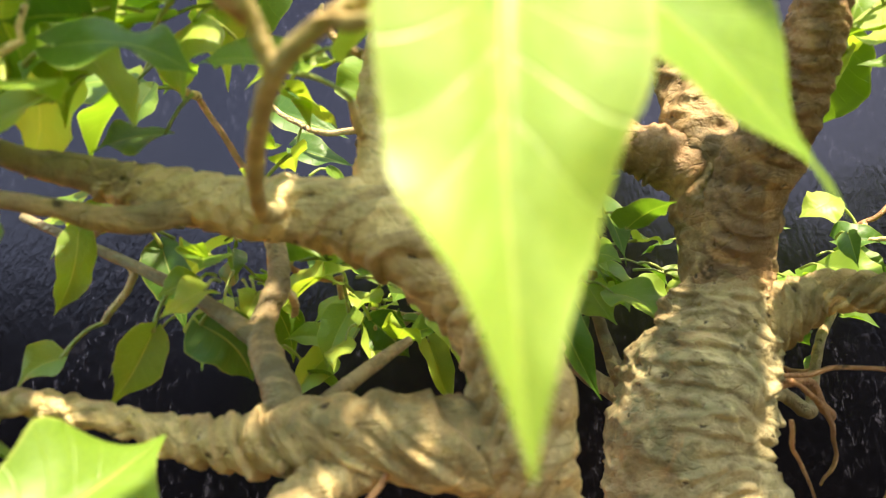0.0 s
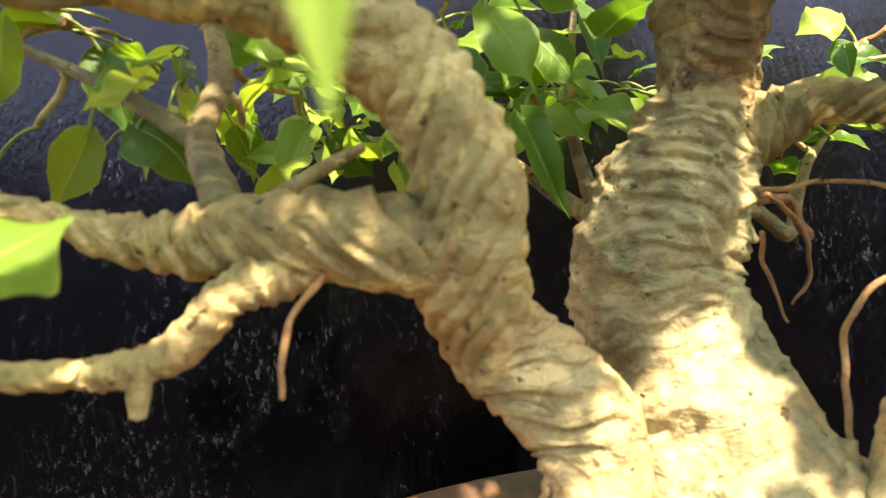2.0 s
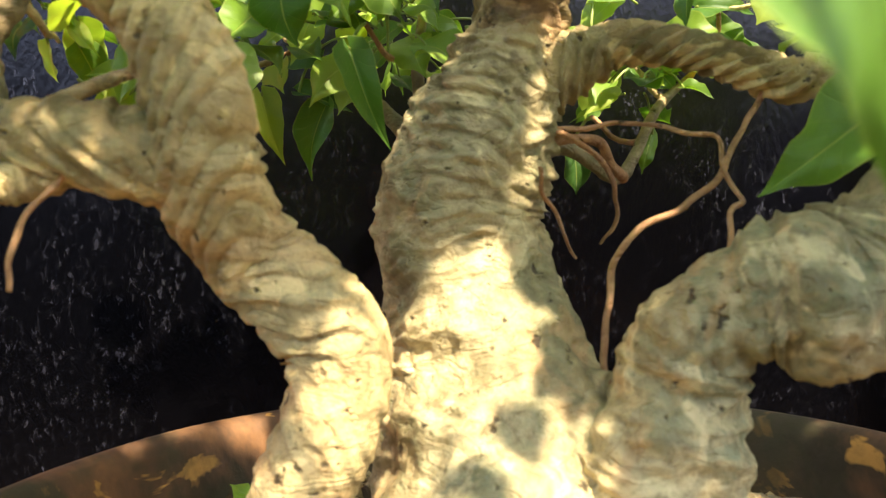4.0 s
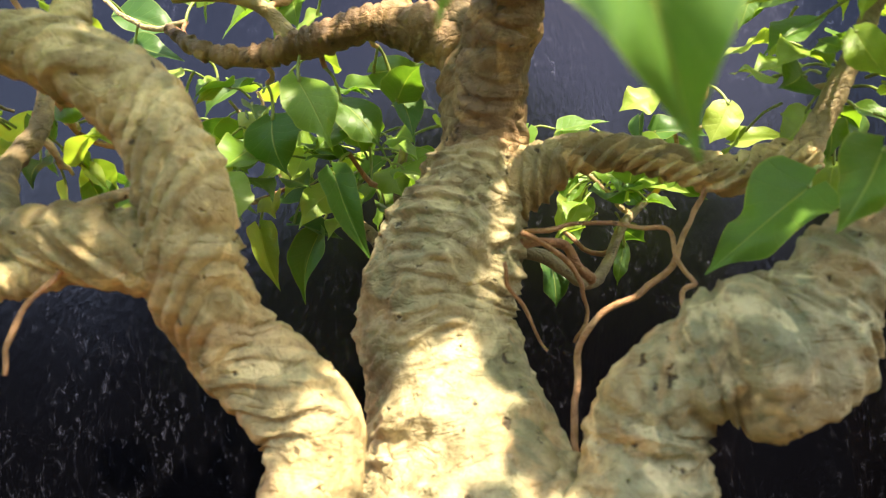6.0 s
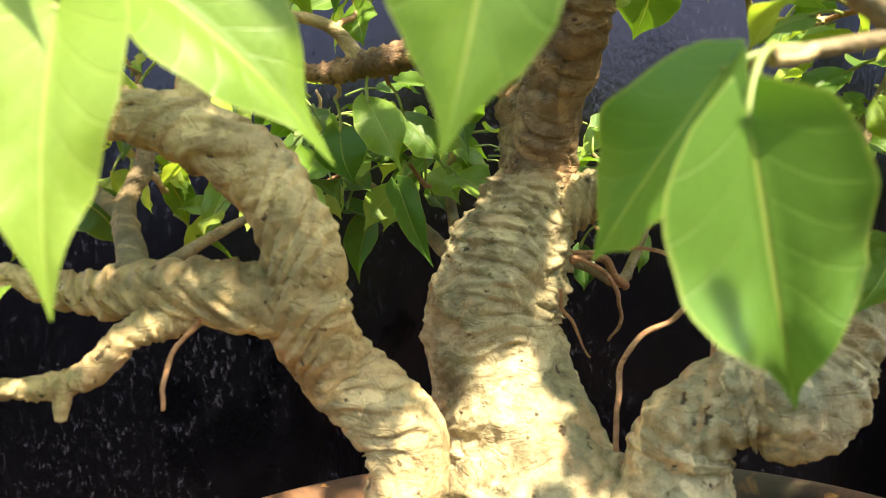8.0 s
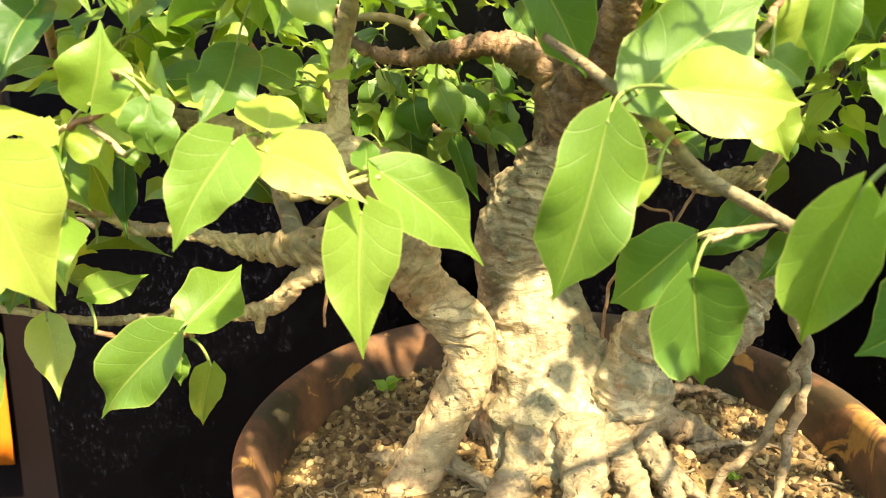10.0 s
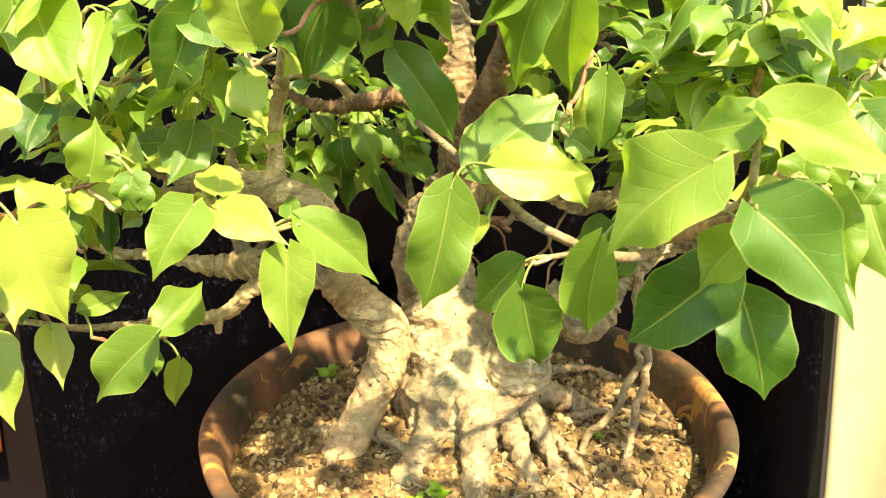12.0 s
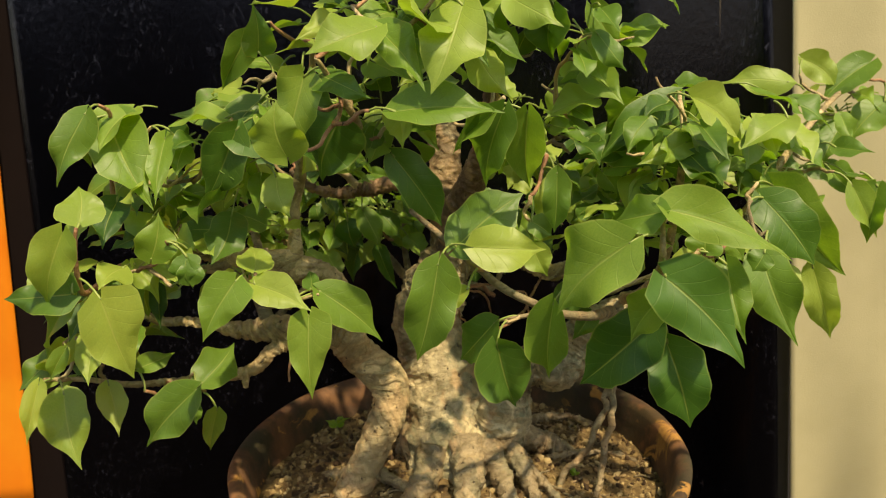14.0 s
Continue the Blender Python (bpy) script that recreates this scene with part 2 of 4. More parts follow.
def tube(nodes, step, sides, lump=0.10, crease=0.0, pitch=0.006, slant=0.0, seed=0.0, twist=0.0, even=0.0, zone=None, wander=0.0, rough=0.0):
    """Verts and faces of a limb: lumpy, with ring-like creases in its bark, closed at both ends."""
    pts = spline(nodes, step)
    if wander:
        for i, q in enumerate(pts):
            at = Vector(q[:3]) * 95 + Vector((seed, seed, seed))
            fade = min(1.0, 6.0 * i / len(pts), 6.0 * (len(pts) - 1 - i) / len(pts))
            q[:3] += wander * fade * np.array(noise.noise_vector(at))
    verts, faces = [], []
    tang = np.gradient(pts[:, :3], axis=0)
    tang /= np.linalg.norm(tang, axis=1)[:, None] + 1e-12
    side = np.cross(tang[0], (0.31, -0.9, 0.29))
    side /= np.linalg.norm(side)
    run = 0.0
    for i, (x, y, z, r) in enumerate(pts):
        if i:
            run += float(np.linalg.norm(pts[i, :3] - pts[i - 1, :3]))
        side = side - tang[i] * np.dot(side, tang[i])
        side /= np.linalg.norm(side)
        other = np.cross(tang[i], side)
        for k in range(sides):
            a = 2 * math.pi * k / sides
            d = math.cos(a) * side + math.sin(a) * other
            p = Vector((x + d[0] * r, y + d[1] * r, z + d[2] * r))
            q = p * (0.55 / max(r, 0.002)) + Vector((seed, seed * 0.7, 0))
            swell = lump * noise.noise(q) + 0.45 * lump * noise.noise(q * 2.3)
            off = r * swell
            if crease:
                warp = (1.0 - 0.75 * even) * (2.3 * noise.noise(p * 26 + Vector((seed, 3, 1))) + 0.80 * noise.noise(p * 62 + Vector((seed, 8, 1))))
                phase = run / pitch + warp + slant * math.sin(a + seed) + twist * a / (2 * math.pi)
                s = phase - math.floor(phase)
                s = min(1.0, s / 0.16) ** 0.7 * (1 - 0.85 * s) - 0.50          # a steep lip, then a long back
                mask = max(0.10, min(1.15, 0.60 + 1.9 * noise.noise(p * 34 + Vector((seed, 0, 5)))))
                mask = mask + (1.0 - mask) * even
                near = 0.16 + 0.84 * max(0.0, 1 - abs(z - zone[0]) / zone[1]) if zone else 1.0
                off += crease * mask * near * s
                fold = abs(math.sin(math.pi * (0.83 * run / pitch + 1.1 * warp - 1.5 * slant * math.sin(a + seed + 0.9) + 0.3)))
                off += 0.50 * crease * near * max(0.0, 1.1 - mask) * (fold ** 0.6 - 0.74)
                fine = abs(math.sin(math.pi * (phase * 2.6 + 0.7 * noise.noise(p * 70 + Vector((seed, 1, 9))))))
                off += 0.16 * crease * mask * near * (fine ** 0.8 - 0.7)
                pit = noise.noise(p * 190 + Vector((seed, 2, 2)))
                off += 0.0018 * r / 0.02 * noise.noise(p * 95 + Vector((seed, 6, 3))) - 0.0028 * max(0.0, pit - 0.40) * min(1.0, r / 0.01)
            if rough:
                flake = Vector((p.x, p.y, p.z * 1.6))
                ridge = 1 - abs(noise.noise(flake * 85 + Vector((seed, 4, 4)))) * 2.2
                off += rough * (ridge * ridge - 0.5 + 0.6 * noise.noise(flake * 210 + Vector((2, seed, 4))))
            verts.append((x + d[0] * (r + off), y + d[1] * (r + off), z + d[2] * (r + off)))
    n = len(pts)
    for i in range(n - 1):
        for k in range(sides):
            m = (k + 1) % sides
            faces.append((i * sides + k, i * sides + m, (i + 1) * sides + m, (i + 1) * sides + k))
    for end, order in ((0, -1), (n - 1, 1)):
        verts.append(tuple(pts[end, :3] + tang[end] * order * pts[end, 3] * 0.45))
        tip = len(verts) - 1
        for k in range(sides):
            m = (k + 1) % sides
            pair = (end * sides + k, end * sides + m)
            faces.append((*pair, tip) if order > 0 else (pair[1], pair[0], tip))
    return verts, faces


# ---------------------------------------------------------------- setting
def grid_sheet(name, x0, x1, z0, z1, y, nx, nz, depth, material, seed, flare0=0.0, flare1=0.0, bend=0.0):
    """A hanging sheet with soft vertical folds and real thickness."""
    verts, faces = [], []
    for back in (0, 1):
        for j in range(nz + 1):
            for i in range(nx + 1):
                z = z0 + (z1 - z0) * j / nz
                left, right = x0 + flare0 * (z - 0.1), x1 + flare1 * (z - 0.1)
                x = left + (right - left) * i / nx
                f = depth * (noise.noise(Vector((x * 7 + seed, z * 1.3, seed))) + 0.35 * noise.noise(Vector((x * 22 + seed, z * 4, 2))))
                u = min(1.0, max(0.0, (x - 0.25) / 0.12))
                verts.append((x, y + f - bend * u * u * (3 - 2 * u) + back * 0.002, z))
    w, h = nx + 1, (nx + 1) * (nz + 1)
    for j in range(nz):
        for i in range(nx):
            a = j * w + i
            faces.append((a, a + 1, a + w + 1, a + w))
            faces.append((h + a, h + a + w, h + a + w + 1, h + a + 1))
    rim = [j * w for j in range(nz + 1)] + [nz * w + i for i in range(1, nx + 1)] + [j * w + nx for j in range(nz - 1, -1, -1)] + [i for i in range(nx - 1, 0, -1)]
    for a, b in zip(rim, rim[1:] + rim[:1]):
        faces.append((a, b, h + b, h + a))
    return mesh_object(name, verts, faces, material)


GROUND_Z = -0.5
ground_verts, ground_faces = [], []
rings = (0, 0.5, 1.2, 3, 8, 25, 80, 300, 1500)
for i, rad in enumerate(rings):
    for k in range(32):
        a = 2 * math.pi * k / 32
        ground_verts.append((rad * math.cos(a), rad * math.sin(a), GROUND_Z))
for i in range(len(rings) - 1):
    for k in range(32):
        m = (k + 1) % 32
        ground_faces.append((i * 32 + k, (i + 1) * 32 + k, (i + 1) * 32 + m, i * 32 + m))
ground = mesh_object("ground", ground_verts, ground_faces, GROUND)
tagged(ground, "bare dark brown earth under the plant pot", "ground", kind="structure")

backdrop = grid_sheet("backdrop", -0.279, 0.374, -0.498, 1.05, 0.40, 90, 80, 0.005, BLACK_SHEET, 3.0, 0.03, -0.06, 0.10)
tagged(backdrop, "black sheet with dusty streaks hung behind the bonsai", "backdrop", kind="structure")
orange_cloth = grid_sheet("orange_cloth", -0.80, -0.326, 0.040, 1.05, 0.428, 50, 40, 0.008, ORANGE, 9.0, 0.0, 0.06)
tagged(orange_cloth, "bright orange cloth hanging beside the black sheet", "cloth")
cream_cloth = grid_sheet("cream_cloth", 0.392, 1.05, -0.498, 1.05, 0.315, 130, 110, 0.020, CREAM, 17.0, -0.06)
grey_cloth = grid_sheet("grey_cloth", 0.340, 0.400, -0.498, 1.05, 0.336, 20, 40, 0.002, BROWN_GREY, 41.0, -0.05, -0.05)
tagged(grey_cloth, "dull brown edge cloth between the black and cream sheets", "cloth")
# added sheet: its dark colour replaces the shade along the orange cloth's edge
brown_cloth = grid_sheet("brown_cloth", -0.80, -0.250, -0.498, 1.05, 0.462, 40, 40, 0.006, SHADE_BROWN, 29.0, 0.0, 0.09)
tagged(brown_cloth, "near-black brown sheet added for the shade beside the orange cloth", "cloth")
tagged(cream_cloth, "pale cream cloth hanging beside the black sheet", "cloth")


WALL = cloth_material("grey_plaster", (0.022, 0.021, 0.019), (0.034, 0.032, 0.028), 0.9)
# unseen wall, added so the black sheet mirrors something dark below the sky
bm = bmesh.new()
bmesh.ops.create_cube(bm, size=1.0, matrix=Matrix.Translation((0, -3.2, GROUND_Z + 0.8)) @ Matrix.Diagonal((9.0, 0.2, 1.6, 1)))
bmesh.ops.bevel(bm, geom=bm.edges[:], offset=0.015, segments=2, affect="EDGES")
wall_data = bpy.data.meshes.new("wall_south")
bm.to_mesh(wall_data)
bm.free()
wall_data.materials.append(WALL)
tagged(new("wall_south", wall_data), "unseen plain dark wall added to darken the sheet's reflection", "wall", kind="structure")


# ---------------------------------------------------------------- pot
POT_X, POT_Y, RIM_Z, RIM_R = 0.0861, 0.1911, 0.200, 0.1557
flower_pot = tagged(new("flower_pot"), "weathered round terracotta bonsai pot with mossy stains", "pot")
flower_pot.location = (POT_X, POT_Y, 0)


def lathe(name, profile, sides, material, parent, wobble=0.0, label=""):
    verts, faces = [], []
    for r, z in profile:
        for k in range(sides):
            a = 2 * math.pi * k / sides
            w = wobble * noise.noise(Vector((math.cos(a) * 2.5, math.sin(a) * 2.5, z * 25)))
            verts.append((r * (1 + w) * math.cos(a), r * (1 + w) * math.sin(a), z + 0.10 * w * r))
    for i in range(len(profile) - 1):
        for k in range(sides):
            m = (k + 1) % sides
            faces.append((i * sides + k, i * sides + m, (i + 1) * sides + m, (i + 1) * sides + k))
    return mesh_object(name, verts, faces, material, parent, label)


plinth = tagged(new("plinth"), "plain round plastered plinth under the pot", "plinth", kind="structure")
plinth.location = (POT_X, POT_Y, GROUND_Z)
lathe("shaft", [(0.002, 0.0), (0.125, 0.0), (0.125, 0.012), (0.112, 0.02), (0.110, 0.46), (0.122, 0.47), (0.124, 0.495), (0.122, 0.4998), (0.002, 0.4998)], 48, WALL, plinth)
# outer wall up to the band, then the thick rounded rim, then the inner wall down to the bottom
lathe("body", [(0.002, 0.012), (0.098, 0.012), (0.100, 0.0), (0.108, 0.0), (0.114, 0.012), (0.124, 0.06), (0.134, 0.11), (0.1405, 0.150),
               (0.1400, 0.160), (0.1330, 0.160), (0.125, 0.12), (0.112, 0.05), (0.100, 0.022), (0.002, 0.022)], 128, CLAY, flower_pot, 0.012)
lathe("rim", [(0.1335, 0.156), (0.1425, 0.1545), (0.1462, 0.160), (0.1500, 0.176), (0.1535, 0.189), (0.1556, 0.195), (0.1557, 0.1985), (0.1540, 0.2008),
              (0.1505, 0.2012), (0.1470, 0.1995), (0.1447, 0.195), (0.1425, 0.184), (0.1400, 0.170), (0.1375, 0.162), (0.1335, 0.156)], 160, CLAY, flower_pot, 0.010, "thick rounded terracotta rim with orange scrapes")

SOIL_Z = 0.175


def soil_height(x, y):
    d = math.hypot(x - POT_X, y - POT_Y)
    base = SOIL_Z + 0.004 * noise.noise(Vector((x * 22, y * 22, 1))) + 0.0022 * noise.noise(Vector((x * 90, y * 90, 4)))
    return base + 0.012 * math.exp(-((x - 0.08) ** 2 + (y - 0.2) ** 2) / 0.0032) - 0.004 * (d / 0.14) ** 4


verts, faces = [], []
for i in range(71):
    for k in range(144):
        a, rad = 2 * math.pi * k / 144, 0.1415 * i / 70
        x, y = POT_X + rad * math.cos(a), POT_Y + rad * math.sin(a)
        verts.append((x, y, soil_height(x, y)))
for i in range(70):
    for k in range(144):
        m = (k + 1) % 144
        faces.append((i * 144 + k, (i + 1) * 144 + k, (i + 1) * 144 + m, i * 144 + m))
soil = mesh_object("soil", verts, faces, SOIL)
tagged(soil, "dry pale brown gritty soil filling the pot", "soil", kind="stuff")

rng = random.Random(11)
PHI = (1 + 5 ** 0.5) / 2
ICO = [Vector(v).normalized() for v in ((-1, PHI, 0), (1, PHI, 0), (-1, -PHI, 0), (1, -PHI, 0), (0, -1, PHI), (0, 1, PHI), (0, -1, -PHI), (0, 1, -PHI), (PHI, 0, -1), (PHI, 0, 1), (-PHI, 0, -1), (-PHI, 0, 1))]
ICO_F = [(0, 11, 5), (0, 5, 1), (0, 1, 7), (0, 7, 10), (0, 10, 11), (1, 5, 9), (5, 11, 4), (11, 10, 2), (10, 7, 6), (7, 1, 8),
         (3, 9, 4), (3, 4, 2), (3, 2, 6), (3, 6, 8), (3, 8, 9), (4, 9, 5), (2, 4, 11), (6, 2, 10), (8, 6, 7), (9, 8, 1)]
verts, faces = [], []
for i in range(5200):
    a, rad = rng.uniform(0, 2 * math.pi), 0.139 * math.sqrt(rng.random())
    x, y = POT_X + rad * math.cos(a), POT_Y + rad * math.sin(a)
    size = 0.0006 + 0.0027 * rng.random() ** 3.0
    turn = Euler((rng.uniform(0, 6), rng.uniform(0, 6), rng.uniform(0, 6))).to_matrix()
    sx, sy, sz = rng.uniform(0.8, 1.5), rng.uniform(0.7, 1.1), rng.uniform(0.5, 0.8)
    base = len(verts)
    at = Vector((x, y, soil_height(x, y) + size * 0.25))
    for v in ICO:
        verts.append(tuple(at + turn @ Vector((v.x * sx, v.y * sy, v.z * sz)) * size * rng.uniform(0.75, 1.2)))
    faces += [tuple(base + q for q in f) for f in ICO_F]
grit = mesh_object("grit", verts, faces, PEBBLE, smooth=False)
tagged(grit, "loose tan grit and small pebbles on the soil", "grit", kind="stuff")


verts, faces = [], []
for i in range(150):
    a, rad = rng.uniform(0, 2 * math.pi), 0.128 * math.sqrt(rng.random())
    x, y = POT_X + rad * math.cos(a), POT_Y + rad * math.sin(a)
    turn, span, thick = rng.uniform(0, 6.3), rng.uniform(0.005, 0.024), rng.uniform(0.0003, 0.0009)
    path = []
    for k in range(4):
        px, py = x + math.cos(turn) * span * k / 3, y + math.sin(turn) * span * k / 3
        turn += rng.uniform(-0.5, 0.5)
        if math.hypot(px - POT_X, py - POT_Y) < 0.137:
            path.append((px, py, soil_height(px, py) + thick + rng.uniform(0.0, 0.0012), thick))
    if len(path) > 2:
        v, f = tube(path, 0.003, 5, lump=0.2, seed=float(i))
        at = len(verts)
        verts += v
        faces += [tuple(at + q for q in face) for face in f]
litter = mesh_object("litter", verts, faces, BARK_GREY)
tagged(litter, "dry rootlets and twig bits lying on the soil", "litter", kind="stuff")


# ---------------------------------------------------------------- bonsai: wood
bonsai_tree = tagged(new("bonsai_tree"), "old ficus bonsai with wrinkled trunk and glossy green leaves", "bonsai tree")
bonsai_tree.location = (0.08, 0.20, SOIL_Z)


WOOD = []                                    # points along the wood from which the fine twigs spring


def limb(name, nodes, material, step=0.0016, sides=40, label="", **shape):
    WOOD.extend(Vector(q[:3]) for q in spline(nodes, 0.006) if q[3] > 0.0010 and q[2] > 0.27)
    verts, faces = tube(nodes, step, sides, **shape)
    ob = mesh_object(name, verts, faces, material, None, label)
    ob.parent = bonsai_tree
    ob.matrix_parent_inverse = Matrix.Translation(bonsai_tree.location).inverted()
    return ob


limb("trunk", [(0.088, 0.202, 0.165, 0.044), (0.085, 0.206, 0.182, 0.040), (0.082, 0.212, 0.198, 0.0365), (0.0795, 0.220, 0.217, 0.0325), (0.077, 0.228, 0.238, 0.0275),
               (0.0715, 0.236, 0.260, 0.0252), (0.070, 0.238, 0.280, 0.0246), (0.077, 0.238, 0.301, 0.0228), (0.083, 0.238, 0.316, 0.0180),
               (0.088, 0.238, 0.330, 0.0140), (0.088, 0.238, 0.351, 0.0127), (0.087, 0.240, 0.376, 0.0122), (0.088, 0.246, 0.400, 0.0108), (0.0875, 0.255, 0.430, 0.0080), (0.085, 0.26, 0.465, 0.0045)],
     BARK_PALE, 0.0007, 128, "thick pale trunk with creased bark", lump=0.085, crease=0.0040, pitch=0.0064, slant=-1.0, zone=(0.300, 0.036), rough=0.0013, seed=2.0)
limb("limb", [(0.008, 0.182, 0.166, 0.0135), (0.016, 0.184, 0.180, 0.0120), (0.029, 0.186, 0.207, 0.0112), (0.040, 0.190, 0.230, 0.0122), (0.041, 0.194, 0.247, 0.0128), (0.031, 0.194, 0.2595, 0.0126), (0.021, 0.191, 0.271, 0.0124),
              (0.0160, 0.1785, 0.287, 0.0124), (0.0165, 0.1715, 0.303, 0.0108), (0.0130, 0.1690, 0.316, 0.0104), (0.0065, 0.1690, 0.3268, 0.0107), (-0.0088, 0.1658, 0.3378, 0.0095), (-0.0245, 0.1645, 0.3435, 0.0077),
              (-0.040, 0.165, 0.346, 0.0066), (-0.055, 0.163, 0.349, 0.0058), (-0.069, 0.162, 0.353, 0.0045)],
     BARK_BROWN, 0.0006, 96, "curved brown limb with deep ring creases", lump=0.07, crease=0.0036, pitch=0.0074, zone=(0.292, 0.085), slant=-0.9, rough=0.0004, seed=5.0)
limb("limb", [(0.014, 0.178, 0.290, 0.0112), (-0.007, 0.175, 0.2945, 0.0098), (-0.023, 0.175, 0.2968, 0.0084), (-0.039, 0.178, 0.296, 0.0074), (-0.053, 0.176, 0.297, 0.0053), (-0.067, 0.172, 0.302, 0.0032),
              (-0.082, 0.168, 0.307, 0.0027), (-0.098, 0.165, 0.309, 0.0025), (-0.108, 0.160, 0.317, 0.0022), (-0.122, 0.15, 0.325, 0.0018)],
     BARK_BROWN, 0.0006, 72, lump=0.09, crease=0.0028, pitch=0.0070, slant=-0.6, rough=0.0003, seed=9.0)
limb("branch", [(-0.006, 0.183, 0.293, 0.0065), (-0.022, 0.174, 0.2885, 0.0056), (-0.032, 0.168, 0.284, 0.0046), (-0.041, 0.166, 0.2755, 0.0042), (-0.050, 0.165, 0.272, 0.0037), (-0.061, 0.160, 0.272, 0.0028),
                (-0.079, 0.152, 0.274, 0.0025), (-0.093, 0.145, 0.2765, 0.0021), (-0.112, 0.138, 0.279, 0.0018), (-0.135, 0.13, 0.287, 0.0014), (-0.155, 0.125, 0.29, 0.001)],
     BARK_BROWN, 0.0007, 40, lump=0.18, crease=0.0011, pitch=0.0055, slant=0.4, seed=12.0)
limb("limb", [(0.100, 0.204, 0.178, 0.028), (0.112, 0.197, 0.203, 0.0215), (0.1195, 0.1930, 0.2215, 0.0174), (0.1215, 0.1920, 0.2360, 0.0157), (0.1255, 0.1890, 0.2490, 0.0136), (0.1350, 0.1860, 0.2575, 0.0132), (0.1470, 0.1840, 0.2600, 0.0188), (0.1580, 0.1840, 0.2630, 0.0182),
              (0.1690, 0.1840, 0.2755, 0.0122), (0.181, 0.182, 0.287, 0.0095), (0.196, 0.180, 0.297, 0.0082), (0.215, 0.176, 0.305, 0.0068), (0.238, 0.17, 0.322, 0.005), (0.262, 0.16, 0.342, 0.0035)],
     BARK_PALE, 0.0007, 96, "knobbly pale lower limb", lump=0.22, crease=0.0022, pitch=0.0085, slant=1.0, zone=(0.252, 0.030), rough=0.0010, seed=21.0)
limb("branch", [(0.090, 0.238, 0.314, 0.0120), (0.100, 0.236, 0.3195, 0.0100), (0.108, 0.2345, 0.3225, 0.0078), (0.116, 0.232, 0.325, 0.0057), (0.131, 0.228, 0.323, 0.0051), (0.146, 0.224, 0.317, 0.0050),
                (0.159, 0.220, 0.312, 0.0053), (0.172, 0.218, 0.315, 0.0049), (0.182, 0.216, 0.3145, 0.0045)],
     BARK_BROWN, 0.0005, 64, "rope-like twisted branch", lump=0.08, crease=0.0034, pitch=0.0054, twist=6.0, even=0.9, seed=31.0)
limb("branch", [(0.178, 0.217, 0.3145, 0.0044), (0.186, 0.214, 0.328, 0.0036), (0.194, 0.210, 0.343, 0.0029), (0.201, 0.205, 0.359, 0.0024), (0.207, 0.198, 0.378, 0.0019), (0.214, 0.185, 0.40, 0.0014)],
     BARK_GREY, 0.0016, 18, lump=0.12, seed=33.0)
limb("branch", [(0.087, 0.239, 0.364, 0.0110), (0.075, 0.238, 0.371, 0.0098), (0.066, 0.238, 0.375, 0.0086), (0.052, 0.240, 0.378, 0.0058), (0.038, 0.242, 0.375, 0.0055), (0.022, 0.244, 0.373, 0.0049), (0.007, 0.246, 0.372, 0.0036), (-0.010, 0.248, 0.378, 0.0030), (-0.022, 0.252, 0.388, 0.002)],
     BARK_DARK, 0.0008, 40, lump=0.20, crease=0.0016, pitch=0.006, seed=35.0)
limb("twig", [(0.026, 0.243, 0.374, 0.0034), (0.017, 0.240, 0.386, 0.0025), (0.004, 0.238, 0.391, 0.0021), (-0.014, 0.236, 0.391, 0.0017)], BARK_BROWN, 0.002, 14, lump=0.15, seed=36.0)
limb("branch", [(0.0865, 0.2405, 0.316, 0.0125), (0.0885, 0.2365, 0.332, 0.0125), (0.0915, 0.231, 0.347, 0.0120), (0.0965, 0.2195, 0.363, 0.0108), (0.1015, 0.206, 0.377, 0.0098), (0.106, 0.197, 0.391, 0.0082), (0.111, 0.190, 0.410, 0.0063), (0.114, 0.182, 0.435, 0.0045), (0.114, 0.172, 0.46, 0.003)],
     BARK_DARK, 0.0007, 56, "darker brown upper stem", lump=0.12, crease=0.0020, pitch=0.0060, slant=0.6, seed=41.0)
limb("branch", [(-0.013, 0.168, 0.338, 0.0072), (-0.012, 0.169, 0.348, 0.0050), (-0.0115, 0.172, 0.362, 0.0036), (-0.0105, 0.174, 0.378, 0.0036), (-0.006, 0.172, 0.393, 0.0036), (0.000, 0.165, 0.425, 0.0030), (0.008, 0.150, 0.450, 0.0022), (0.012, 0.13, 0.472, 0.0015)],
     BARK_BROWN, 0.0008, 32, lump=0.14, crease=0.0010, pitch=0.005, seed=43.0)
limb("twig", [(-0.034, 0.178, 0.298, 0.0058), (-0.037, 0.184, 0.306, 0.0044), (-0.041, 0.190, 0.314, 0.0040), (-0.044, 0.197, 0.323, 0.0033), (-0.041, 0.205, 0.335, 0.0031), (-0.043, 0.212, 0.347, 0.0027), (-0.05, 0.225, 0.365, 0.0018)], BARK_GREY, 0.0015, 20, lump=0.18, seed=45.0)
limb("twig", [(-0.043, 0.194, 0.319, 0.0028), (-0.061, 0.200, 0.332, 0.0020), (-0.080, 0.205, 0.343, 0.0015), (-0.111, 0.210, 0.359, 0.0012)], BARK_GREY, 0.002, 12, lump=0.12, seed=46.0)
limb("twig", [(-0.030, 0.182, 0.300, 0.0030), (-0.024, 0.19, 0.306, 0.0021), (-0.015, 0.20, 0.313, 0.0018), (-0.008, 0.21, 0.318, 0.0013)], BARK_GREY, 0.002, 12, lump=0.12, seed=47.0)
